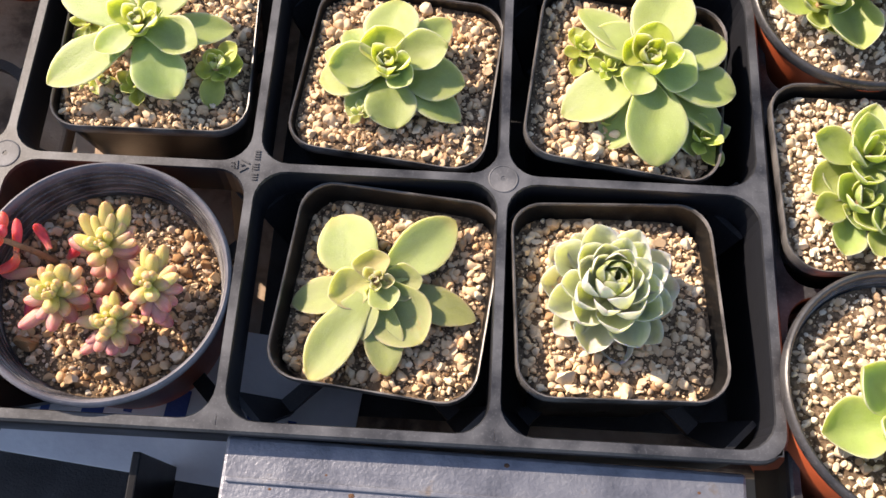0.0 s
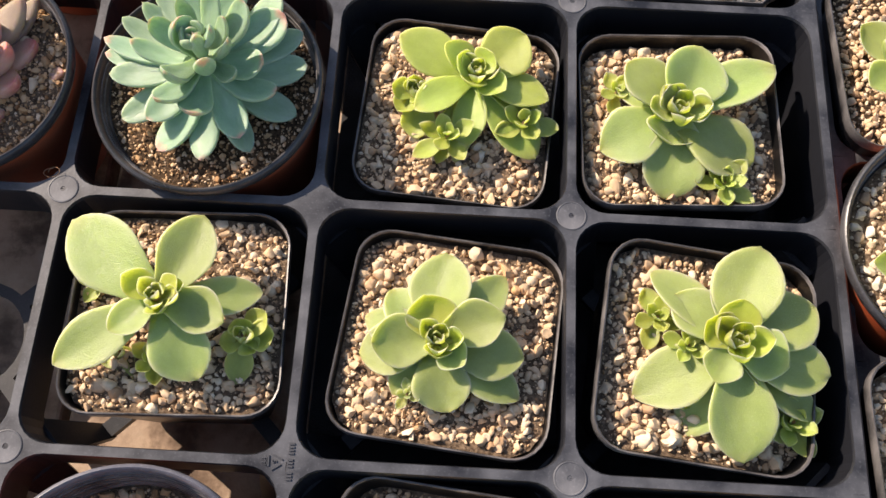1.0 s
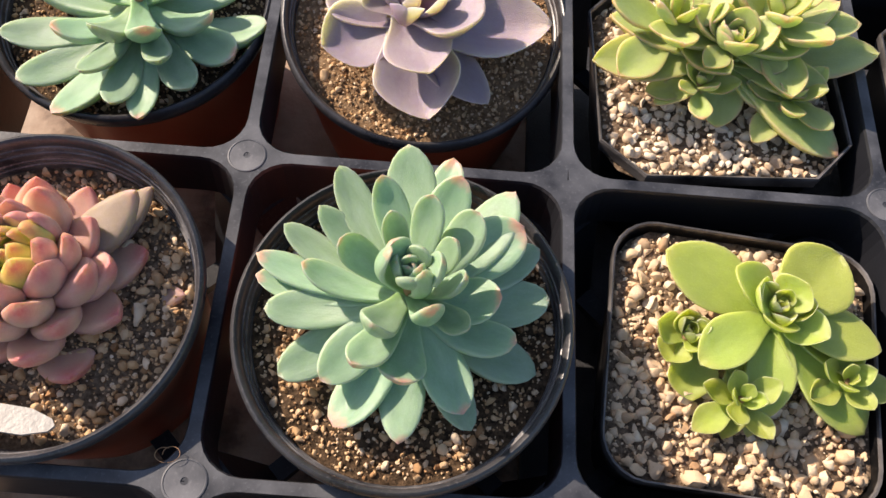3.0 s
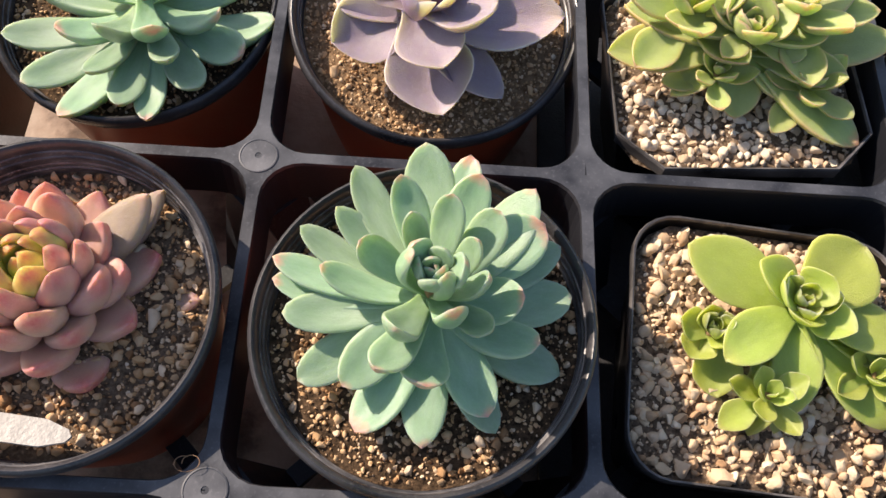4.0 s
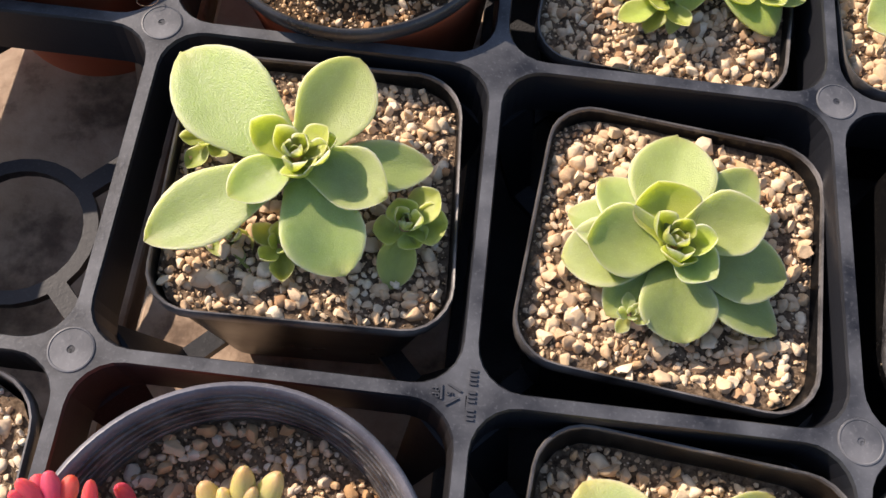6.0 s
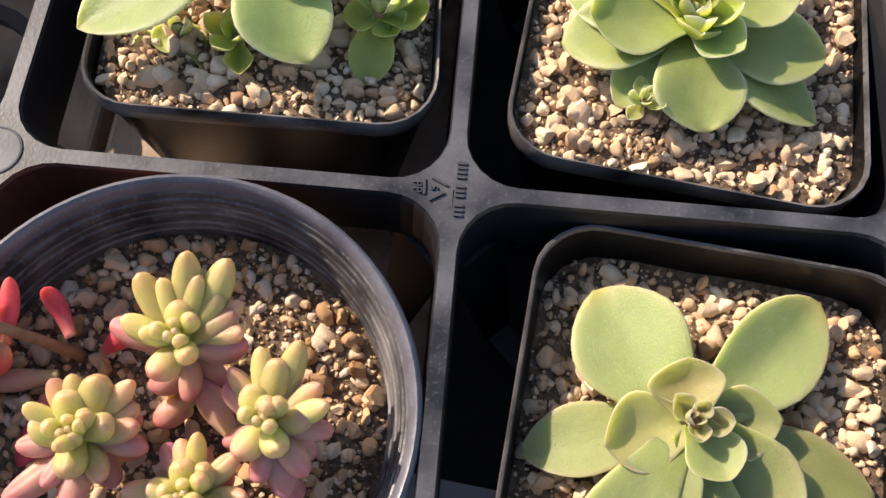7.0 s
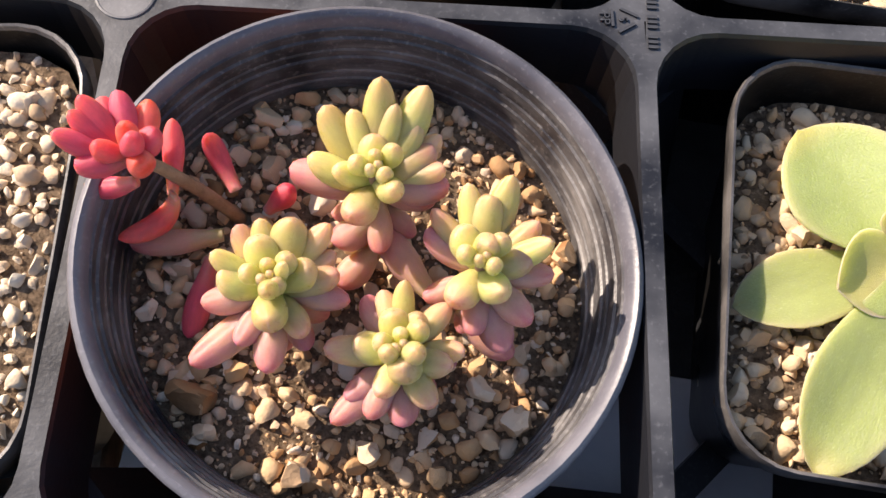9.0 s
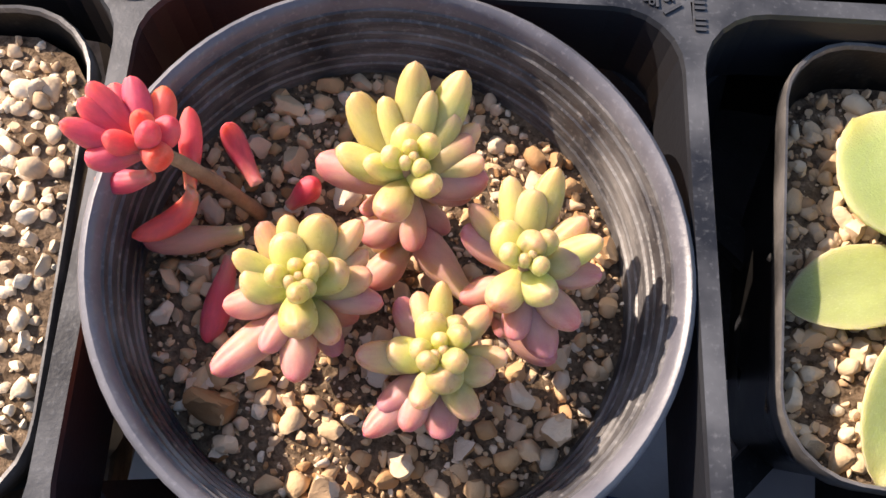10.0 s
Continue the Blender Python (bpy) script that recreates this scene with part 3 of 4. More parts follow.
def filling(m, label, depth, half=None, radius=None, spacing=2.8, size=(1.1, 2.6), density=1.0, material=None, soil=None, mound=1.5, seed=3, chamfer=0.2, grit=0.4, extra=None):
    """Soil and a top dressing of stones inside a pot, down by depth from its rim."""
    rnd = np.random.default_rng(seed)
    lim = half or radius

    def inside(x, y, margin):
        if radius:
            return x * x + y * y < (radius - margin) ** 2
        ax, ay, hh = abs(x), abs(y), half - margin
        return ax < hh and ay < hh and ax + ay < 2 * hh - chamfer * hh

    def level(x, y):
        d = math.hypot(x, y) / lim
        return -depth + mound / 1000 * (1 - d * d) + 0.0012 * noise.noise(Vector((x * 60 + seed, y * 60, 1.3)))

    vs, fs, o = [], [], 0
    for shapes, s, lo, hi, dens in ((STONES, spacing / 1000, *size, density), (GRITS, 0.0019, 0.35, 1.05, grit)):
        n = int(lim / s) + 2
        for iy in range(-n, n + 1):
            for ix in range(-n, n + 1):
                if rnd.random() > dens:
                    continue
                x = (ix + 0.5 * (iy % 2)) * s + rnd.normal(0, 0.26 * s)
                y = iy * s * 0.87 + rnd.normal(0, 0.3 * s)
                r = lo + (hi - lo) * rnd.random() ** 2.0
                if not inside(x, y, r / 1000 * 0.8):
                    continue
                if extra and shapes is STONES and rnd.random() < 0.03:
                    r *= extra
                V, F = shapes[int(rnd.integers(len(shapes)))]
                q = Euler(rnd.uniform(0, 6.28, 3)).to_matrix()
                S = np.diag([1.0, rnd.uniform(0.6, 1.0), rnd.uniform(0.5, 0.9)]) * r / 1000
                vs.append(V @ S @ np.array(q).T + np.array([x, y, level(x, y) + r / 1000 * rnd.uniform(-0.2, 0.45)]))
                fs.append(F + o)
                o += len(V)
    me = bpy.data.meshes.new("gravel")
    if vs:
        me.from_pydata(np.concatenate(vs).tolist(), [], np.concatenate(fs).tolist())
        me.polygons.foreach_set("use_smooth", [True] * len(me.polygons))
        me.set_sharp_from_angle(angle=radians(50))
    tagged(part("gravel", me, material or M_GRAVEL, m=m), label, "gravel", "top dressings", "stuff")
    # soil under it
    rings, N = 14, 40
    verts, faces = [(0, 0, level(0, 0))], []
    for k in range(1, rings + 1):
        for i in range(N):
            a = 2 * math.pi * i / N
            if radius:
                rr = radius * k / rings
            else:
                c, sn = abs(math.cos(a)), abs(math.sin(a))
                rr = min(half / max(c, sn), (2 - chamfer) * half / (c + sn)) * k / rings
            x, y = rr * math.cos(a), rr * math.sin(a)
            verts.append((x, y, level(x, y) + 0.0007 * noise.noise(Vector((x * 900, y * 900, seed)))))
    for i in range(N):
        faces.append((0, 1 + i, 1 + (i + 1) % N))
    for k in range(rings - 1):
        for i in range(N):
            a, b = 1 + k * N + i, 1 + k * N + (i + 1) % N
            faces.append((a, b, b + N, a + N))
    tagged(part("potting_soil", mesh_of("potting_soil", verts, faces), soil or M_SOIL, m=m), "loose soil filling a nursery pot under its gravel", "soil", "pot soils", "stuff")


SQ = "black plastic square nursery pot standing in a tray cell"
RD = "brick-red round plastic pot with a black rolled rim"
TAN = "tan pumice gravel covering the soil of a pot"

# square pots: x, y, z of the rim, its slopes, yaw, half width, depth of the gravel
for n, (x, y, z, a, b, yaw, half, depth) in enumerate([
        (0.1625, 0.1570, -0.0055, -0.012, -0.034, -6.0, 0.0431, 0.0055),
        (0.0552, 0.1619, -0.0007, -0.050, -0.035, 2.7, 0.0422, 0.006),
        (0.2631, 0.1544, 0.0032, -0.082, 0.059, -5.6, 0.0422, 0.008),
        (0.1645, 0.0569, -0.0069, 0.037, 0.014, -6.4, 0.0429, 0.0125),
        (0.2579, 0.0567, -0.0023, -0.055, -0.063, 3.0, 0.0420, 0.0115),
        (0.1606, 0.2608, -0.0077, -0.006, 0.058, -4.7, 0.0422, 0.0055),
        (0.2562, 0.2593, -0.0007, 0.057, -0.030, 0.9, 0.0422, 0.008)]):
    m = tilted(x, y, z, a, b, yaw)
    square_pot(m, SQ, half)
    filling(m, TAN, depth, half=half * (0.985 - depth * 3.4), seed=10 + n, size=(1.05, 3.3), spacing=2.95, extra=1.45, mound=1.4, soil=M_GRIT, grit=0.85)
for n, (x, y, z, a, b, yaw, half) in enumerate([(0.1600, 0.3690, -0.0060, 0.03, 0.0, 3.0, 0.0440), (0.2690, 0.3665, -0.0057, 0.04, -0.01, -0.7, 0.0435), (-0.0500, 0.0510, -0.0040, 0.03, 0.02, 2.0, 0.0455)]):
    m = tilted(x, y, z, a, b, yaw)
    square_pot(m, "black square nursery pot with clipped corners in a tray cell" if n < 2 else SQ, half, 1 if n < 2 else 6)
    filling(m, "pale whitish pumice gravel covering the soil of a pot", 0.006, half=half * 0.95, seed=30 + n, size=(1.2, 2.8), spacing=3.2, material=M_GRAVEL_W, soil=M_GRIT)

# round pots: rim place, slopes, radius, depth, filling
for n, (x, y, z, a, b, r, depth, mat, soil, dens, size) in enumerate([
        (0.0532, 0.0506, 0.0057, -0.102, 0.015, 0.0504, 0.021, M_MIXED, M_GRIT, 0.97, (0.9, 3.0)),
        (0.0552, 0.2568, 0.0119, 0.048, 0.079, 0.0492, 0.010, M_CRUMB, M_SOIL, 0.75, (0.6, 1.9)),
        (-0.0496, 0.2572, 0.0150, -0.020, 0.110, 0.0485, 0.014, M_CRUMB, M_GRIT, 1.0, (0.6, 2.2)),
        (0.0536, 0.3796, 0.0000, -0.019, 0.150, 0.0520, 0.009, M_CRUMB, M_SAND, 1.0, (0.5, 1.5)),
        (-0.0529, 0.3808, -0.0030, 0.047, 0.100, 0.0515, 0.008, M_CRUMB, M_SOIL, 0.35, (0.6, 1.7))]):
    m = tilted(x, y, z, a, b)
    round_pot(m, RD, r, rim=None if n else M_RIM_GREY)
    filling(m, "loose crumbs and gravel over dark soil in a pot", depth, radius=r * (0.93 - depth * 2.2), seed=50 + n, density=dens, size=size, material=mat, soil=soil, spacing=2.6 if mat is M_CRUMB else 3.0, extra=1.6, grit=0.95)

# crowded pots of the side tray
m = tilted(0.3672, 0.1141, 0.0024, 0.0, -0.018, 1.3)
square_pot(m, "black square nursery pot in the neighbouring tray", 0.0434)
filling(m, "pale whitish pumice gravel covering the soil of a pot", 0.007, half=0.041, seed=71, size=(1.2, 2.8), material=M_GRAVEL_W, soil=M_GRIT)
m = tilted(0.3700, 0.2930, 0.0020, 0.0, 0.0, 2.0)
square_pot(m, "black square nursery pot in the neighbouring tray", 0.0434)
filling(m, TAN, 0.008, half=0.041, seed=72)
for n, (x, y, z, a, b) in enumerate([(0.3670, 0.0224, 0.0074, -0.039, -0.044), (0.3660, 0.2020, 0.0150, 0.10, 0.08)]):
    m = tilted(x, y, z, a, b)
    round_pot(m, RD, 0.0504)
    filling(m, "pale whitish pumice gravel covering the soil of a pot", 0.009, radius=0.0455, seed=80 + n, size=(1.2, 3.0), spacing=3.3, material=M_GRAVEL_W, soil=M_GRIT)

# ---- plants ----
P01_AT = (0.1600, 0.0590, -0.0040)
P01_OUT = [(126, 35.9, -3, 22.2, 5), (45, 43.9, -3, 17.9, 5), (-167, 36.5, -8, 14.1, 8), (-15, 43.6, -7, 14.3, 7), (-120, 47.6, -4, 16.0, 5), (-79, 38.1, -9, 13.7, 5), (-99, 24.4, -2, 6.9, 5)]
P01_IN = [(-50, 31.3, -4, 22.0, 3.5), (101, 13.5, 22, 13.7, 2), (-159, 20.2, 3, 14.7, 3), (6, 19.4, 2, 13.5, 3.5), (-60, 14.0, 8, 11.5, 2)]
P10_AT = (0.0520, 0.1610, 0.0180)
P10_OUT = [(142, 49.2, 2, 23.3, 6), (71, 37.1, 3, 18.7, 6), (12, 38.7, -12, 13.3, 6), (-146, 46.4, -7, 17.4, 6), (-59, 33.7, -14, 19.3, 6)]
P10_IN = [(-139, 21.3, 0, 12.0, 2), (-17, 27.3, -4, 15.6, 2), (153, 15.6, 22, 10.6, 2), (40, 12.4, 32, 9.0, 2), (24, 12.7, 24, 7.4, 2), (-63, 9.0, 30, 9.3, 2)]
P10R_AT = (0.0830, 0.1510, 0.0040)
P10R_ALL = [(51, 13.7, 21, 7.6, 3), (9, 12.3, 9, 8.3, 3), (-50, 7.8, 0, 6.6, 3), (-97, 18.5, -22, 7.4, 3), (-162, 9.5, 6, 6.3, 3), (117, 8.4, 37, 6.3, 3)]
P10L_AT = (0.0340, 0.1430, -0.0010)
P10L_ALL = [(-138, 14.0, -17, 8.7, 2), (-84, 9.5, -18, 7.6, 2), (-40, 8.1, -14, 6.5, 2), (-146, 7.2, 0, 5.9, 2), (-24, 27.8, -10, 11.3, 2)]
P11_AT = (0.1580, 0.1530, 0.0080)
P11_OUT = [(87, 37.1, 0, 21.4, 6), (48, 39.0, -3, 14.6, 6), (-7, 34.3, -3, 17.8, 6), (-30, 38.9, -12, 15.4, 6), (-77, 27.0, -9, 19.1, 6), (-171, 30.7, -7, 18.1, 6), (161, 30.9, -7, 14.9, 6), (134, 29.1, -4, 15.5, 6), (-129, 26.3, -13, 12.9, 6)]
P11_IN = [(-173, 25.2, 5, 17.7, 1), (21, 27.9, 7, 16.1, 1), (111, 18.1, 19, 17.1, 2), (-42, 15.2, 11, 11.5, 2), (-83, 9.5, 32, 9.5, 2)]
P12_AT = (0.2690, 0.1560, 0.0160)
P12_OUT = [(72, 41.3, 6, 22.9, 6), (135, 41.1, -3, 15.0, 6), (138, 28.3, 0, 18.0, 6), (28, 40.0, -6, 22.0, 6), (-13, 39.3, -6, 18.8, 6), (-83, 43.5, -13, 22.3, 6), (-152, 41.6, -17, 20.2, 6), (-115, 38.8, -24, 17.4, 6), (-33, 45.0, -18, 14.3, 6), (-55, 43.3, -22, 12.3, 6), (100, 28.4, 0, 7.4, 6)]
P12_IN = [(82, 17.1, 28, 13.7, 2), (-22, 21.5, 0, 17.2, 2), (148, 13.6, 17, 13.2, 2), (-115, 16.7, -7, 13.3, 2)]
P20_AT = (0.0570, 0.2590, 0.0400)
P20_TOP = [(115, 25.4, 56, 7.3, 13), (79, 27.3, 38, 9.6, 13), (110, 32.5, 28, 10.1, 13), (48, 28.6, 27, 11.9, 13), (36, 21.8, 51, 8.0, 13), (-8, 22.1, 50, 7.8, 13), (-61, 21.1, 54, 9.0, 13), (180, 23.5, 78, 8.2, 13), (-53, 22.6, 77, 6.5, 13), (-117, 23.3, 40, 11.0, 13), (157, 24.4, 32, 9.6, 13), (-37, 21.2, 19, 8.0, 13)]
P20_MID = [(95, 43.4, 13, 15.0, 15), (123, 42.5, 9, 10.4, 15), (70, 36.5, 16, 12.4, 15), (50, 43.4, 4, 15.4, 15), (37, 38.6, 1, 17.4, 15), (0, 25.2, 7, 13.5, 15), (-18, 32.0, -9, 12.8, 15), (-90, 26.2, 7, 14.0, 15), (-118, 29.1, 20, 10.9, 15), (169, 30.7, 6, 9.4, 15), (140, 35.8, 8, 9.3, 15), (-174, 40.8, -10, 11.9, 15)]
P20_LOW = [(78, 47.1, -1, 11.7, 16), (31, 44.0, -12, 13.2, 16), (10, 42.1, -15, 14.6, 16), (-21, 43.5, -24, 14.9, 14), (-60, 35.4, -18, 13.5, 14), (-58, 41.5, -27, 11.1, 14), (-90, 41.0, -27, 13.1, 14), (-119, 42.2, -27, 13.8, 14), (-134, 33.7, -19, 13.9, 14), (-150, 43.7, -23, 12.8, 14), (166, 45.5, -4, 9.9, 16), (172, 45.0, -9, 10.6, 16), (152, 42.1, -1, 9.6, 16)]
P21_AT = (0.1680, 0.2730, 0.0040)
P21_OUT = [(155, 38.2, 11, 17.4, 5), (144, 20.4, 33, 12.8, 5), (42, 29.2, 14, 20.8, 5), (-17, 33.5, 2, 15.5, 5), (-141, 32.4, 9, 13.1, 5), (-50, 44.2, -12, 17.4, 5), (-97, 32.6, -9, 12.8, 5), (-112, 41.4, -15, 11.4, 5), (-101, 38.3, -17, 9.9, 5), (-26, 35.1, -11, 12.1, 5)]
P21_IN = [(159, 12.4, 46, 11.2, 1), (36, 12.4, 46, 11.8, 1), (-38, 17.1, 17, 11.4, 1), (-96, 12.2, 35, 10.2, 1)]
P21L_AT = (0.1420, 0.2650, -0.0010)
P21L_ALL = [(169, 11.4, 26, 6.7, 3), (-128, 11.4, 5, 7.5, 3), (99, 9.3, 49, 6.4, 3), (-50, 10.5, 42, 6.7, 3), (-84, 19.7, -15, 9.9, 3), (18, 9.4, 48, 5.7, 3)]
P22_AT = (0.2530, 0.2560, 0.0100)
P22_OUT = [(31, 51.1, 1, 19.1, 5), (71, 32.0, 16, 23.6, 5), (135, 30.5, 13, 19.5, 5), (-153, 35.2, -8, 21.5, 5), (-29, 37.9, -8, 23.8, 5), (-93, 35.8, -18, 22.1, 5), (146, 29.3, -10, 10.2, 5)]
P22_IN = [(126, 12.4, 46, 13.4, 1), (0, 14.8, 28, 15.2, 1), (-98, 15.2, -4, 20.7, 1), (-167, 15.1, 28, 12.0, 1)]
P30_AT = (0.0470, 0.3720, 0.0120)
P30_OUT = [(-155, 30.9, -4, 22.5, 6), (-73, 39.1, -9, 25.6, 6), (7, 52.5, -4, 26.5, 6), (-40, 41.7, -14, 16.8, 6), (149, 32.8, 0, 22.6, 6), (62, 42.1, 0, 25.6, 6), (100, 44.8, 3, 25.9, 6)]
P30_IN = [(-70, 28.9, 4, 20.2, 2), (-15, 29.6, 20, 25.8, 2), (140, 17.5, 27, 19.5, 2), (62, 19.7, 30, 19.5, 2)]
P31_AT = (0.1600, 0.3680, 0.0120)
P31_OUT = [(-173, 47.4, 0, 15.9, 8), (162, 43.1, 3, 16.8, 8), (8, 56.6, 0, 16.6, 8), (-38, 51.6, -11, 17.4, 8), (-40, 26.9, -13, 13.3, 8), (-95, 25.2, -23, 13.1, 8), (-145, 30.5, -15, 9.5, 8), (-17, 36.7, 0, 13.5, 8), (69, 34.9, 27, 18.3, 8), (28, 45.4, 13, 14.0, 8)]
P31_IN = [(178, 30.6, 11, 10.6, 2), (-130, 17.5, 13, 8.4, 2), (-162, 11.8, 58, 10.2, 2), (2, 27.1, 4, 11.2, 2), (9, 15.7, 39, 10.0, 2), (156, 20.1, 30, 10.8, 2), (68, 15.0, 69, 10.8, 2), (-20, 20.2, 0, 10.1, 2)]
H1_AT = (0.0540, 0.0620, 0.0140)
H1_ALL = [(90, 20.4, 38, 5.3, 8.7), (63, 21.0, 32, 5.6, 9.0), (130, 17.6, 28, 5.2, 8.2), (114, 14.5, 34, 3.9, 7.0), (76, 15.4, 37, 3.8, 7.2), (98, 8.8, 36, 5.5, 5.2), (55, 13.5, 25, 4.8, 6.7), (39, 14.8, 16, 3.9, 7.2), (35, 12.5, 12, 5.6, 6.5), (14, 12.8, 14, 4.1, 7.1), (169, 16.3, 2, 5.9, 8.5), (166, 13.5, 24, 4.6, 7.4), (180, 8.8, 37, 3.7, 5.3), (-51, 9.9, 50, 3.9, 4.5), (-117, 9.4, 19, 5.3, 6.0), (4, 13.0, 1, 5.2, 7.2)]
H2_AT = (0.0380, 0.0420, 0.0130)
H2_ALL = [(75, 13.1, 29, 6.1, 6.4), (105, 12.5, 24, 4.1, 6.1), (125, 12.9, 19, 4.1, 6.3), (113, 9.8, 39, 5.2, 5.1), (51, 15.1, 20, 4.1, 7.1), (35, 12.3, 7, 4.1, 6.5), (158, 12.5, 30, 3.7, 6.3), (174, 9.8, 22, 5.5, 5.7), (-166, 12.4, 4, 4.5, 6.8), (16, 9.4, 39, 4.7, 4.9), (18, 9.3, 70, 2.3, 3.7), (-76, 11.0, 68, 2.9, 3.2), (-83, 9.6, 33, 5.2, 5.3), (-135, 18.4, 0, 5.1, 9.0), (-117, 11.2, 4, 4.0, 6.7), (-90, 14.0, 0, 4.9, 7.9), (-53, 10.1, 8, 4.0, 6.4), (15, 11.6, 11, 4.4, 6.3), (-4, 13.0, 1, 4.1, 7.2)]
H3_AT = (0.0730, 0.0480, 0.0110)
H3_ALL = [(73, 18.4, 24, 4.8, 7.5), (102, 15.9, 25, 4.2, 6.8), (85, 13.5, 27, 5.4, 6.1), (145, 12.2, 0, 4.8, 6.1), (124, 8.6, 33, 5.0, 4.6), (132, 13.9, 15, 3.8, 6.5), (66, 12.4, 12, 3.3, 5.6), (39, 13.5, 19, 4.2, 6.3), (18, 14.3, 28, 4.1, 6.7), (63, 8.0, 74, 4.3, 3.7), (13, 9.8, 19, 4.7, 5.2), (-126, 9.0, 16, 5.2, 5.5), (-56, 8.2, 29, 4.9, 5.0), (0, 13.0, 3, 4.2, 6.7), (-45, 12.8, 4, 4.7, 7.0), (-69, 14.5, -16, 5.7, 8.0), (-95, 11.2, -10, 4.5, 7.0)]
H4_AT = (0.0600, 0.0330, 0.0080)
H4_ALL = [(90, 13.1, 23, 3.5, 6.2), (110, 11.8, 9, 4.1, 5.8), (125, 12.2, 5, 4.2, 6.0), (108, 8.4, 42, 4.8, 4.6), (48, 12.2, 9, 4.1, 5.8), (63, 8.2, 35, 4.3, 4.7), (173, 8.7, 22, 4.9, 5.2), (-135, 8.7, 71, 3.1, 3.2), (-34, 9.1, 67, 3.8, 3.4), (5, 11.2, 9, 3.7, 5.8), (180, 13.5, 16, 4.6, 6.8), (-79, 8.5, 53, 5.1, 3.8), (-13, 9.5, 15, 4.4, 5.4), (-138, 12.0, -1, 4.4, 6.7), (-111, 9.1, 21, 3.9, 5.2), (-114, 12.1, -2, 4.4, 6.5), (-85, 12.1, -6, 5.0, 6.8), (-56, 11.0, 10, 4.3, 5.9), (-133, 16.3, 0, 4.5, 8.0)]
RED_AT = (0.0130, 0.0610, 0.0210)
RED_ALL = [(151, 12.6, 35, 3.5, 6.3), (135, 13.6, 34, 3.7, 6.6), (121, 11.9, 12, 4.0, 5.5), (105, 12.0, 18, 3.8, 5.7), (80, 11.2, 4, 4.0, 5.7), (175, 13.6, 36, 3.5, 7.0), (163, 10.5, 8, 3.6, 5.5), (-159, 8.8, 15, 3.9, 5.3), (-166, 6.3, 49, 3.2, 3.8), (0, 6.8, 64, 3.2, 3.1), (-37, 6.2, 37, 3.9, 4.7), (39, 7.0, 24, 3.8, 4.9), (72, 6.4, 61, 3.0, 3.6)]
P3M_AT = (-0.0450, 0.3700, 0.0160)
P3M_ALL = [(-143, 48.8, -5, 13.9, 16.0), (-119, 48.1, -5, 14.3, 16.0), (-112, 34.7, 6, 10.1, 12.4), (-93, 41.1, 1, 12.5, 13.7), (-81, 44.6, -2, 11.5, 14.8), (-64, 32.9, 12, 10.6, 10.8), (-55, 40.3, 2, 13.2, 13.5), (-26, 38.9, 1, 16.0, 13.9), (1, 43.0, -2, 18.9, 15.2), (-15, 28.5, 12, 13.1, 10.9), (-148, 30.9, 9, 13.6, 11.7), (-167, 50.3, -3, 14.4, 15.3), (-114, 23.8, 23, 13.1, 9.2), (-65, 25.7, 25, 12.7, 8.0), (151, 22.9, 26, 16.2, 9.0), (53, 23.3, 23, 16.0, 9.2), (103, 32.9, 15, 16.7, 9.7), (158, 49.8, 2, 19.8, 13.0), (35, 41.6, 1, 18.7, 13.7)]
RED_LONE =  [(18.0, 59.0, 6.0, 17.0, 72.0, 10.0, 3.9), (27.0, 64.0, -2.0, 22.0, 72.0, 5.0, 4.2), (13.0, 59.0, 11.0, 3.0, 59.0, 7.0, 4.0), (19.0, 58.0, 8.0, 9.0, 51.0, 3.0, 4.3), (25.0, 56.0, -5.0, 8.0, 53.0, -5.0, 5.0), (23.0, 52.0, -7.0, 20.0, 37.0, -10.0, 5.0), (32.0, 63.0, -9.0, 37.0, 66.0, -4.0, 4.5)]
H_LONE =  [(53.0, 58.0, 1.0, 46.0, 55.0, -3.0, 6.2), (54.0, 55.0, -5.0, 47.0, 48.0, -8.0, 6.1), (65.0, 46.0, -5.0, 55.0, 58.0, -3.0, 6.2), (70.0, 44.0, -4.0, 80.0, 36.0, -8.0, 6.0)]
RED_FOOT =  (0.026, 0.062, -0.01)

plant_of(P01_AT, "pale yellow-green succulent with a few broad flat leaves", [P01_OUT, P01_IN], "broad", LIME_PALE, core=7, core_size=8, inner_kind="oval", core_material=HEART_PALE, core_up=22, odd=[((1, 0), LIME_SCAR), ((1, 1), HEART_PALE), ((1, 2), HEART_PALE)])

p = thing("succulent_plant", Matrix.Translation((0.2540, 0.0600, 0.0080)), "compact grey-green rosette with many pointed leaves", "plant", "potted succulents")
rosette(p, (0, 0, 0), 50, 30, "point", LIME, 84, -6, 0.60, 15, 20, 4, 0.95, GREY, 0.2)
stem(p, 22)

# odd: upright inner leaves whose backlit glow is painted by the yellower colour
plant_of(P10_AT, "lime green succulent with large broad leaves and offsets", [P10_OUT, P10_IN], "broad", LIME, core=7, core_size=11, depth=30, inner_kind="oval", core_material=HEART_GLOW, core_up=36, odd=[((1, 2), HEART_GLOW), ((1, 3), HEART_GLOW), ((1, 4), HEART_GLOW), ((1, 5), HEART_GLOW)])
plant_of(P10R_AT, "small fresh green offset beside a larger succulent", [P10R_ALL], "oval", FRESH, core=5, core_size=8, depth=15, full=1.55)
plant_of(P10L_AT, "small fresh green offset beside a larger succulent", [P10L_ALL], "oval", FRESH, core=4, core_size=6, depth=13, full=1.45)

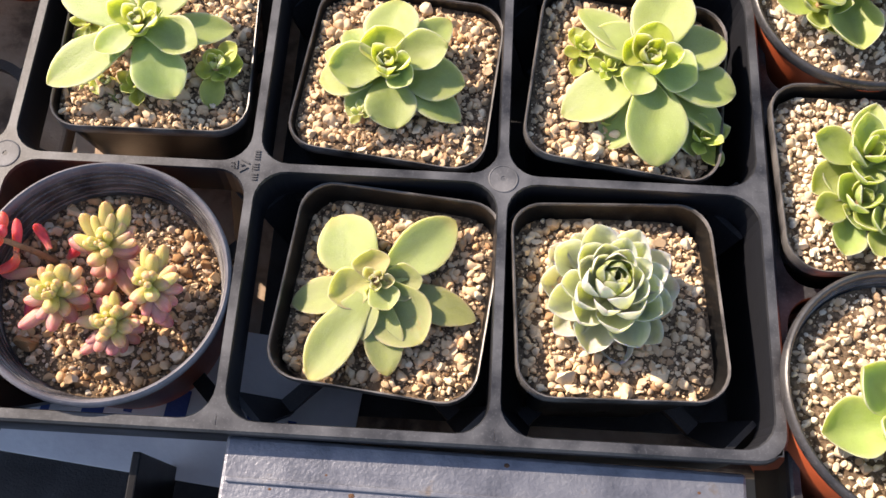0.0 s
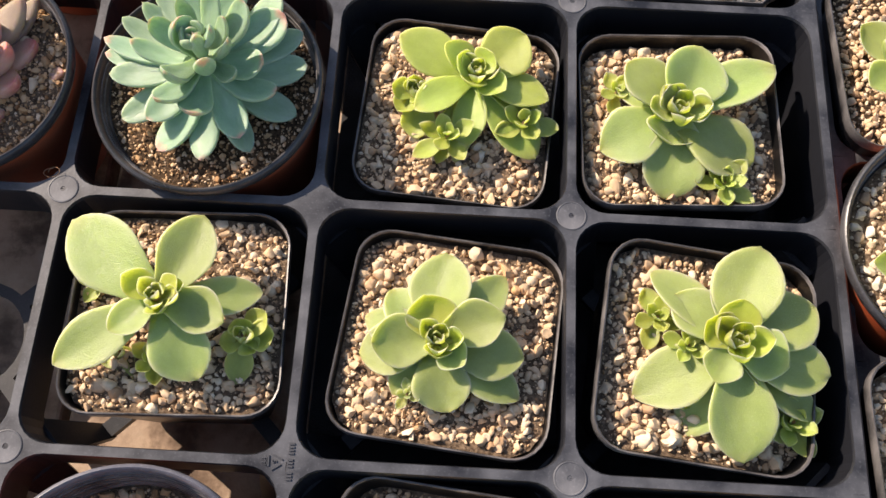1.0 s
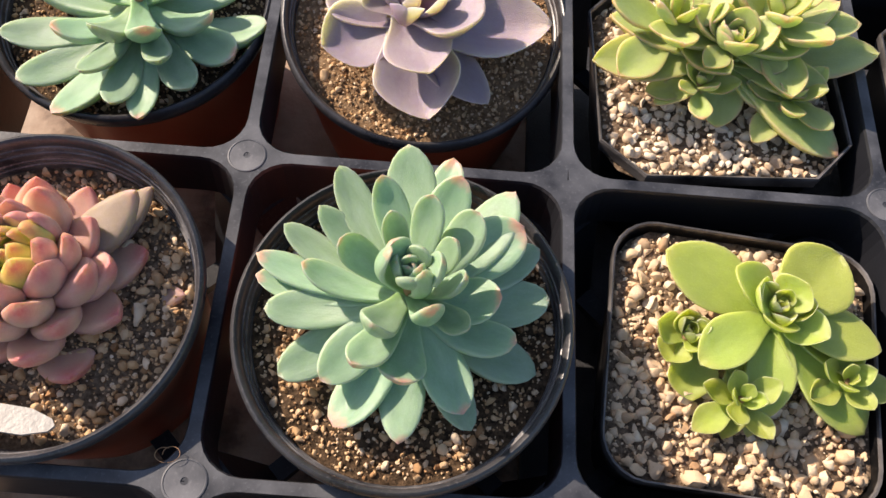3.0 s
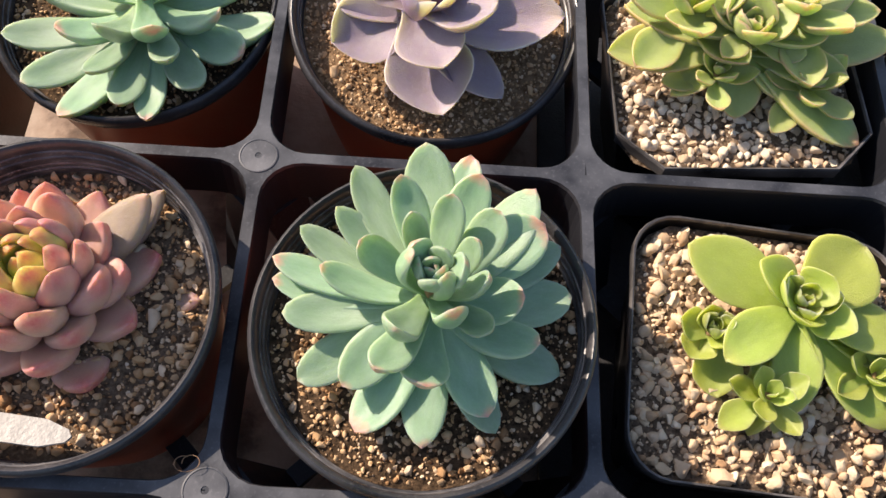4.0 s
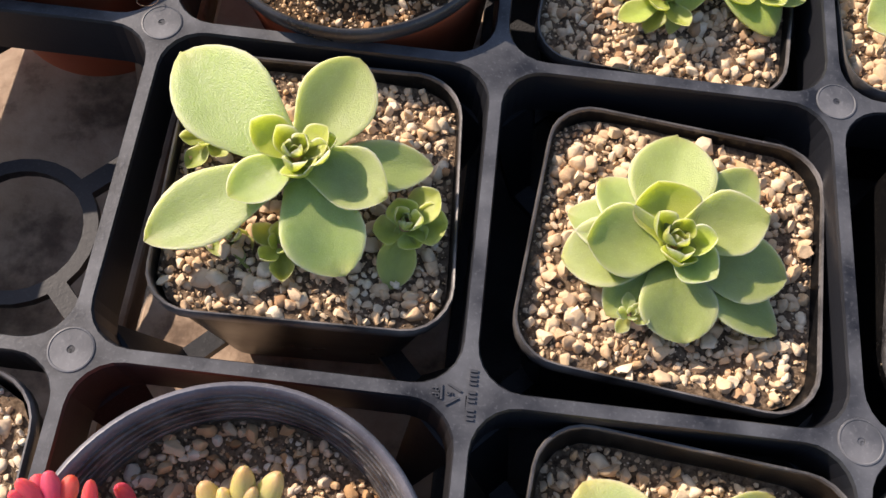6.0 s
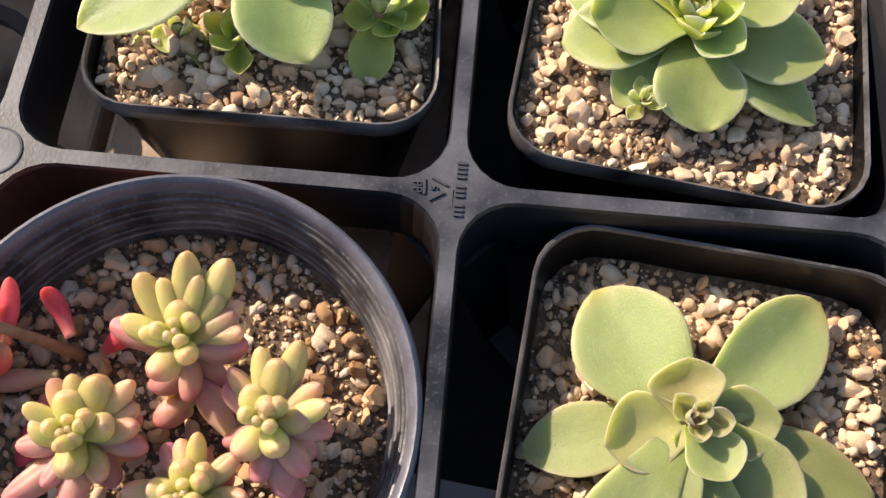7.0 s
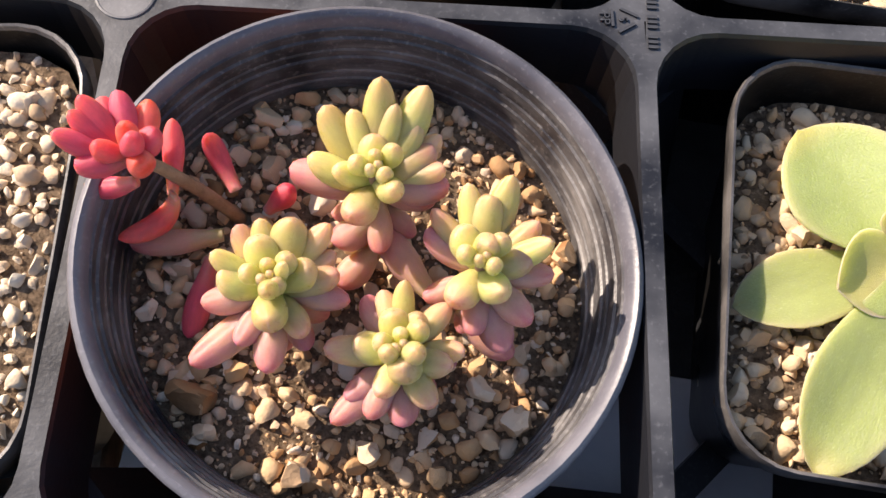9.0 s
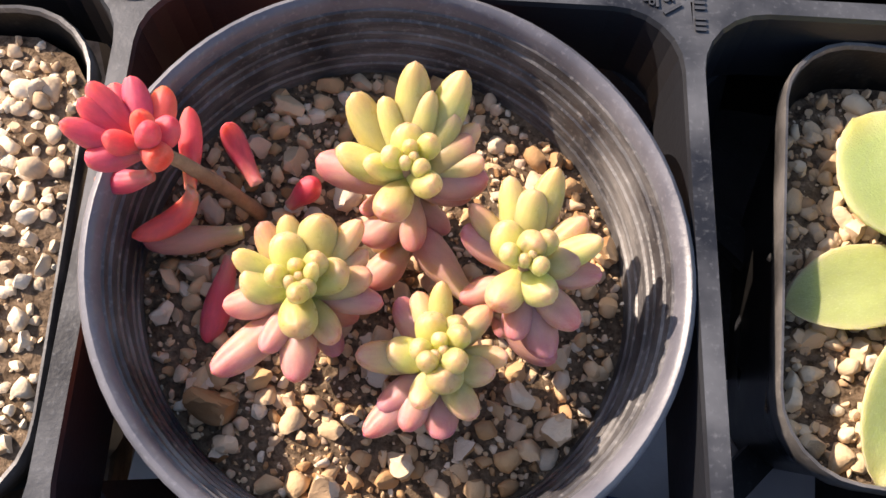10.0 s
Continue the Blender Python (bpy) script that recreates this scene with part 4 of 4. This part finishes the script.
plant_of(P11_AT, "round pale green rosette of broad blunt leaves", [P11_OUT, P11_IN], "broad", LIME, core=8, core_size=12, inner_kind="oval", core_material=HEART_GLOW, core_up=38, odd=[((1, 2), HEART_GLOW), ((1, 4), HEART_GLOW)])
p = thing("succulent_plant", Matrix.Translation((0.1480, 0.1330, 0.0000)), "tiny pale green offset at the foot of a rosette", "plant", "potted succulents")
rosette(p, (0, 0, 0), 9, 8, "oval", LIME, 75, 5, 0.6, 2, 0, 9)
stem(p, 14, 1.2)

plant_of(P12_AT, "branching lime green succulent with broad cupped leaves", [P12_OUT, P12_IN], "broad", LIME, core=8, core_size=15, depth=30, inner_kind="oval", core_material=HEART_GLOW, core_up=38, odd=[((1, 0), HEART_GLOW), ((1, 2), HEART_GLOW)])
p = thing("succulent_plant", Matrix.Translation((0.2540, 0.1560, 0.0080)), "small lime green offset rosette beside its mother plant", "plant", "potted succulents")
rosette(p, (0, 0, 0), 12, 13, "oval", FRESH, 75, 0, 0.6, 3, 0, 12)
stem(p, 18, 1.5)

plant_of(P20_AT, "large blue-green powdery rosette with red-tipped leaves", [P20_LOW, P20_MID, P20_TOP], "spoon", BLUE, core=9, core_size=12, depth=42, full=1.0, core_kind="stub", core_up=52, inner_kind="spoon")

plant_of(P21_AT, "bright lime green succulent with broad pointed leaves", [P21_OUT, P21_IN], "broad", FRESH, core=7, core_size=12, inner_kind="oval", core_material=HEART_GLOW, core_up=38)
plant_of(P21L_AT, "small bright green offset beside a larger succulent", [P21L_ALL], "oval", FRESH, core=6, core_size=9, depth=12, full=1.6)

plant_of(P22_AT, "lime green succulent with long flat oval leaves", [P22_OUT, P22_IN], "broad", LIME, core=8, core_size=15, inner_kind="oval", core_material=HEART_GLOW, core_up=38)
p = thing("succulent_plant", Matrix.Translation((0.2740, 0.2290, 0.0000)), "small green offset rosette at the pot's edge", "plant", "potted succulents")
rosette(p, (0, 0, 0), 12, 15, "oval", FRESH, 72, 0, 0.6, 3, 30, 15)
stem(p, 14, 1.5)

p = thing("succulent_plant", Matrix.Translation((-0.0530, 0.2630, 0.0200)), "pink and yellow rosette of plump red-tipped leaves", "plant", "potted succulents")
rosette(p, (0, 0, 0), 46, 34, "fat", PINK_YOUNG, 86, 4, 0.56, 18, 10, 21, 1.05, PINK, 0.24)
stem(p, 28, 3)
for az, length, up, width, drop in ((38, 39, 16, 15, 8), (44, 43, 8, 13, 12), (0, 44, -4, 14, 14), (-58, 36, -26, 11, 10), (-28, 36, -22, 10, 12)):
    put_leaf(p, "fat", OLIVE, az, length, up, width, (0, 0, -drop))

plant_of(P30_AT, "lilac-grey rosette of broad powdery leaves", [P30_OUT, P30_IN], "oval", PURPLE, core=9, core_size=18, core_material=PURPLE_HEART, core_up=42)

plant_of(P3M_AT, "blue-green rosette with pink-tipped lower leaves", [P3M_ALL], "spoon", BLUE, core=9, core_size=16, depth=26, full=0.95, core_kind="stub")

plant_of(P31_AT, "bushy green succulent with red-edged leaves", [P31_OUT, P31_IN], "slim", REDEDGE, core=10, core_size=17, core_kind="slim", core_up=45)

for n, (at, rad) in enumerate([((0.2650, 0.3560, 0.0060), 24), ((0.2560, 0.3430, 0.0000), 15), ((0.2760, 0.3440, 0.0000), 15)]):
    p = thing("succulent_plant", Matrix.Translation(at), "clustered lime green rosette with spoon-shaped leaves", "plant", "potted succulents")
    rosette(p, (0, 0, 0), 15, rad * 1.1, "oval", FRESH, 80, -5, 0.68, 6, n * 50, 30 + n)
    stem(p, 16)
for n, (at, rad) in enumerate([((0.3590, 0.1190, 0.0110), 24), ((0.3540, 0.1000, 0.0080), 21), ((0.3660, 0.0900, 0.0100), 18), ((0.3610, 0.0120, 0.0150), 30), ((0.3780, -0.0050, 0.0140), 24), ((0.3540, 0.2000, 0.0220), 31), ((0.3440, 0.1900, 0.0150), 18), ((0.3560, 0.2860, 0.0110), 24)]):
    p = thing("succulent_plant", Matrix.Translation(at), "lime green rosette with rounded leaves in the neighbouring tray", "plant", "potted succulents")
    rosette(p, (0, 0, 0), 13, rad * 1.15, "oval", LIME, 80, -2, 0.72, 7, n * 40, 40 + n)
    stem(p, 20)

# offsets and side shoots crowding round the mother plants: place, radius, leaves
for n, (x, y, z, rad, count, mat, soft) in enumerate([
        (0.022, 0.172, 0.000, 9, 8, FRESH, 0.6), (0.049, 0.141, 0.001, 10, 9, FRESH, 0.6), (0.243, 0.168, 0.004, 11, 10, FRESH, 0.6), (0.295, 0.131, -0.003, 13, 11, FRESH, 0.6),
        (0.255, 0.138, -0.003, 11, 9, FRESH, 0.6), (0.230, 0.270, 0.000, 10, 9, FRESH, 0.6), (0.157, 0.246, -0.003, 14, 11, FRESH, 0.55), (0.190, 0.254, -0.003, 14, 10, FRESH, 0.6),
        (0.142, 0.377, 0.012, 26, 14, REDEDGE, 0.5), (0.176, 0.380, 0.015, 28, 14, REDEDGE, 0.5), (0.151, 0.358, 0.002, 15, 12, REDEDGE, 0.5), (0.183, 0.356, 0.002, 18, 12, REDEDGE, 0.5)]):
    p = thing("succulent_plant", Matrix.Translation((x, y, z)), "small green side shoot crowding its mother plant" if mat is FRESH else "green side shoot with red-edged narrow leaves", "plant", "potted succulents")
    rosette(p, (0, 0, 0), count, rad * 1.18, "oval" if mat is FRESH else "slim", mat, 78, -4, soft * 1.12, rad * 0.3, n * 47, 90 + n)
    stem(p, 14 + z * 500, 1.5)

# sedum heads of bean-shaped leaves in the round pot
for n, (at, leaves) in enumerate([(H1_AT, H1_ALL), (H2_AT, H2_ALL), (H3_AT, H3_ALL), (H4_AT, H4_ALL)]):
    p = thing("sedum_plant", Matrix.Translation(at), "cluster of plump yellow-green and pink bean-shaped leaves", "plant", "sedum heads")
    for k, (az, length, up, width, drop) in enumerate(leaves):
        put_leaf(p, "bean", BEAN_TOP if up > 21 else BEAN if up > 5 else BEAN_LOW, az, length, up, width * 1.17, (0, 0, -drop), variant=k % 7)
    for k in range(6):
        put_leaf(p, "bean", BEAN_TOP, 40 + k * 137.5, 6.2 - 0.6 * k, 58 + 5 * k, 3.9 - 0.4 * k, (0, 0, -1.5 + 0.3 * k), out=1.2 - 0.2 * k, variant=k % 7)
    for k in range(8):
        put_leaf(p, "bean", BEAN_LOW, n * 31 + k * 137.5, 11 - 0.2 * k, -12 - 5 * k, 4.8, (0, 0, -9 - 0.8 * k), variant=k % 4)
    stem(p, 34, 1.6)


def leaf_between(plant, origin, kind, material, bx, by, bz, tx, ty, tz, width, variant=0):
    """A leaf from one place to another, in mm."""
    d = Vector((tx - bx, ty - by, tz - bz))
    at = Vector((bx, by, bz)) - Vector(origin) * 1000
    put_leaf(plant, kind, material, math.degrees(math.atan2(d.y, d.x)), d.length, math.degrees(math.atan2(d.z, math.hypot(d.x, d.y))), width, at, variant=variant)


def bent_stem(plant, points, r0, r1):
    loops = []
    for k, c in enumerate(points):
        r = r0 + (r1 - r0) * k / (len(points) - 1)
        way = (points[min(k + 1, len(points) - 1)] - points[max(k - 1, 0)]).to_track_quat("Z", "Y")
        loops.append([(c + way @ Vector((r * math.cos(a), r * math.sin(a), 0))) / 1000 for a in [2 * math.pi * i / 10 for i in range(10)]])
    v, f = loft(loops, True, True)
    return part("stem", mesh_of("stem", v, f), M_STEM, plant)


p = thing("sedum_plant", Matrix.Translation(RED_AT), "crimson sedum leaning over the pot's rim", "plant", "sedum heads")
for k, (az, length, up, width, drop) in enumerate(RED_ALL):
    put_leaf(p, "bean", RED, az, length, up, width * 1.22, (0, 0, -drop), variant=k % 4)
for k, row in enumerate(RED_LONE):
    leaf_between(p, RED_AT, "curl" if k in (1, 3) else "bean", RED if k != 4 else BEAN_LOW, *row, variant=k % 4)
foot = (Vector(RED_FOOT) - Vector(RED_AT)) * 1000
bent_stem(p, [foot + Vector((1, 0, -8)), foot, foot * 0.66 + Vector((0, 0, 2)), foot * 0.33 + Vector((0, 0, 1)), Vector((0, 0, -3))], 1.5, 1.0)
p = thing("sedum_plant", Matrix.Translation((0.0560, 0.0540, -0.0120)), "loose dusky pink bean leaves on the sedum's lower stems", "plant", "sedum heads")
for k, row in enumerate(H_LONE):
    leaf_between(p, (0.0560, 0.0540, -0.0120), "bean", BEAN_LOW, *row, variant=k % 4)
stem(p, 8, 1.4)

# ---- small things ----
beam = thing("steel_beam", Matrix.Translation((0.1075, -0.0040, TOP + 0.004)) @ Matrix.Rotation(radians(-1.0), 4, "Z"), "grey galvanised steel beam with rust specks lying on the bench", "steel beam")
part("body", slab(0, 0.1995, -0.29, -0.001, -0.004, 0.064, 0.0015), M_STEEL, beam)
part("fold", slab(0.002, 0.1985, -0.0185, -0.0165, 0.0638, 0.0652, 0.0005), M_STEEL, beam)
for k in range(26):
    r = 0.0004 + 0.0009 * random.random() ** 2
    bm = bmesh.new()
    bmesh.ops.create_icosphere(bm, subdivisions=1, radius=r)
    part("rust_speck", bm, M_RUST, beam, m=Matrix.Translation((0.004 + 0.19 * random.random(), -0.004 - 0.05 * random.random(), 0.064)) @ Matrix.Diagonal((1.3, 1, 0.3, 1)))
mat_ob = part("ground_cloth", slab(-0.35, 0.1055, -0.30, 0.012, TOP + 0.0005, TOP + 0.004, 0.001), M_DARK)
tagged(mat_ob, "black woven ground cloth spread over the bench", "cloth")
# black sheet added so the cells beyond x = 0.10 look black below
under = part("ground_cloth", slab(0.100, 0.90, 0.016, 0.98, TOP + 0.0005, TOP + 0.0035, 0.001), M_DARK)
tagged(under, "black sheet lying under the plant trays", "cloth")
board = part("dark_board", slab(0.068, 0.0715, -0.29, -0.012, TOP + 0.0045, -0.022, 0.0006), M_POT)
tagged(board, "thin black plastic panel standing on edge by the tray", "panel")
sack = thing("paper_sheet", Matrix.Translation((0.075, 0.012, TOP + 0.0042)) @ Matrix.Rotation(radians(-6), 4, "Z"), "white paper sheet printed in blue lying under the tray", "paper")
part("sheet", slab(-0.085, 0.075, -0.030, 0.042, 0.0005, 0.0016, 0.0003), M_PAPER, sack)
for k in range(7):
    part("print_bar", slab(-0.070 + 0.019 * k, -0.066 + 0.019 * k + 0.006 * (k % 2), -0.012 + 0.004 * (k % 3), 0.004 + 0.006 * (k % 2), 0.0017, 0.0020, 0), M_BLUE, sack)
tag_outline = [(-0.034, -0.0042), (0.026, -0.0038), (0.0325, -0.0018), (0.0338, 0.0), (0.0325, 0.0018), (0.026, 0.0038), (-0.034, 0.0042)]
v, f = loft([[(x, y, z) for x, y in tag_outline] for z in (0.0, 0.0009)], True, True)
tag = part("plant_label", mesh_of("plant_label", v, f, False), M_LABEL, m=pose(-0.0690, 0.2235, 0.0060, -6, -1, -5))
tagged(tag, "white plastic plant label stuck in the soil", "plant label")


curl = []
for k in range(26):
    a = 0.33 * k
    curl.append(Vector((-0.004 - 0.0030 * math.cos(a) - 0.00012 * k, 0.2165 + 0.0022 * math.sin(a), 0.0012 + 0.0008 * math.sin(0.21 * k))))
loops = [[c + Vector((0.00013 * math.cos(b), 0.00013 * math.sin(b) * 0.6, 0.00013 * math.sin(b))) for b in (0, 1.57, 3.14, 4.71)] for c in curl]
v, f = loft(loops, True, True)
tagged(part("root_fibre", mesh_of("root_fibre", v, f), M_STEM), "curled tan root fibre lying on the tray", "fibre")
fallen = part("fallen_leaf", leaf_of("bean", YELLOW, 1), None, m=pose(0.1838, 0.1500, -0.0045, 0, -8, 30) @ Matrix.Diagonal((0.007, 0.0042, 0.0035, 1)))
tagged(fallen, "small dried yellow leaf lying on the gravel", "leaf")


# ---- moulded marks on a crossing: recycling triangle, letters and a code ----
def raised_text(text, size, m):
    c = bpy.data.curves.new("letters", "FONT")
    c.body, c.size, c.extrude, c.align_x, c.align_y = text, size, 0.0002, "CENTER", "CENTER"
    tmp = new("letters_tmp", c)
    me = bpy.data.meshes.new_from_object(tmp)
    bpy.data.objects.remove(tmp)
    me.materials.clear()
    return part("letters", me, M_TRAY, main_tray, m=m)


NODE = Matrix.Translation((2 * P, P, 0.0003))
raised_text("PP", 0.0030, NODE @ pose(-0.0083, 0, 0, 0, 0, -86))
raised_text("5", 0.0026, NODE @ pose(-0.0046, 0, 0, 0, 0, -86))
for k in range(3):
    tri = slab(-0.0024, 0.0016, -0.0003, 0.0003, -0.0002, 0.0002, 0)
    part("arrow_bar", tri, M_TRAY, main_tray, m=NODE @ pose(-0.0046, 0, 0) @ Matrix.Rotation(radians(-86 + 120 * k), 4, "Z") @ Matrix.Translation((0, -0.0021, 0)))
for k in range(12):
    if k in (4, 8):
        continue
    part("code_bar", slab(-0.0010, 0.0010, -0.00035, 0.00035, -0.0002, 0.0002, 0), M_TRAY, main_tray, m=NODE @ pose(0.0014, 0.0068 - 0.00118 * k, 0))

# ---- large pieces of pumice among the crumbs of the round pot ----
LUMPS = stone_shapes(4, 23, 3)
for k, (x, y, r) in enumerate([(0.0225, 0.026, 5.2), (0.054, 0.0185, 3.0), (0.082, 0.025, 3.4), (0.030, 0.084, 3.1), (0.0315, 0.073, 3.6), (0.025, 0.0205, 2.3), (0.091, 0.060, 2.9), (0.012, 0.042, 2.3), (0.0175, 0.050, 3.2), (0.030, 0.0315, 2.9), (0.042, 0.014, 3.1), (0.075, 0.031, 3.0), (0.087, 0.066, 2.6)]):
    V, F = LUMPS[k % 4]
    stone = part("pumice_stone", mesh_of("pumice_stone", (V * r / 1000).tolist(), F.tolist(), True, 30), M_GRAVEL_W if k % 3 else M_CRUMB, m=pose(x, y, -0.0142 - 0.102 * (x - 0.053) + 0.00025 * r, 40 * k, 70 * k, 110 * k) @ Matrix.Diagonal((1, 0.86, 0.78, 1)))
    tagged(stone, "rough pale pumice lump lying on the crumbly soil" if k % 3 else "rough tan clay lump lying on the crumbly soil", "stone", "pumice lumps")
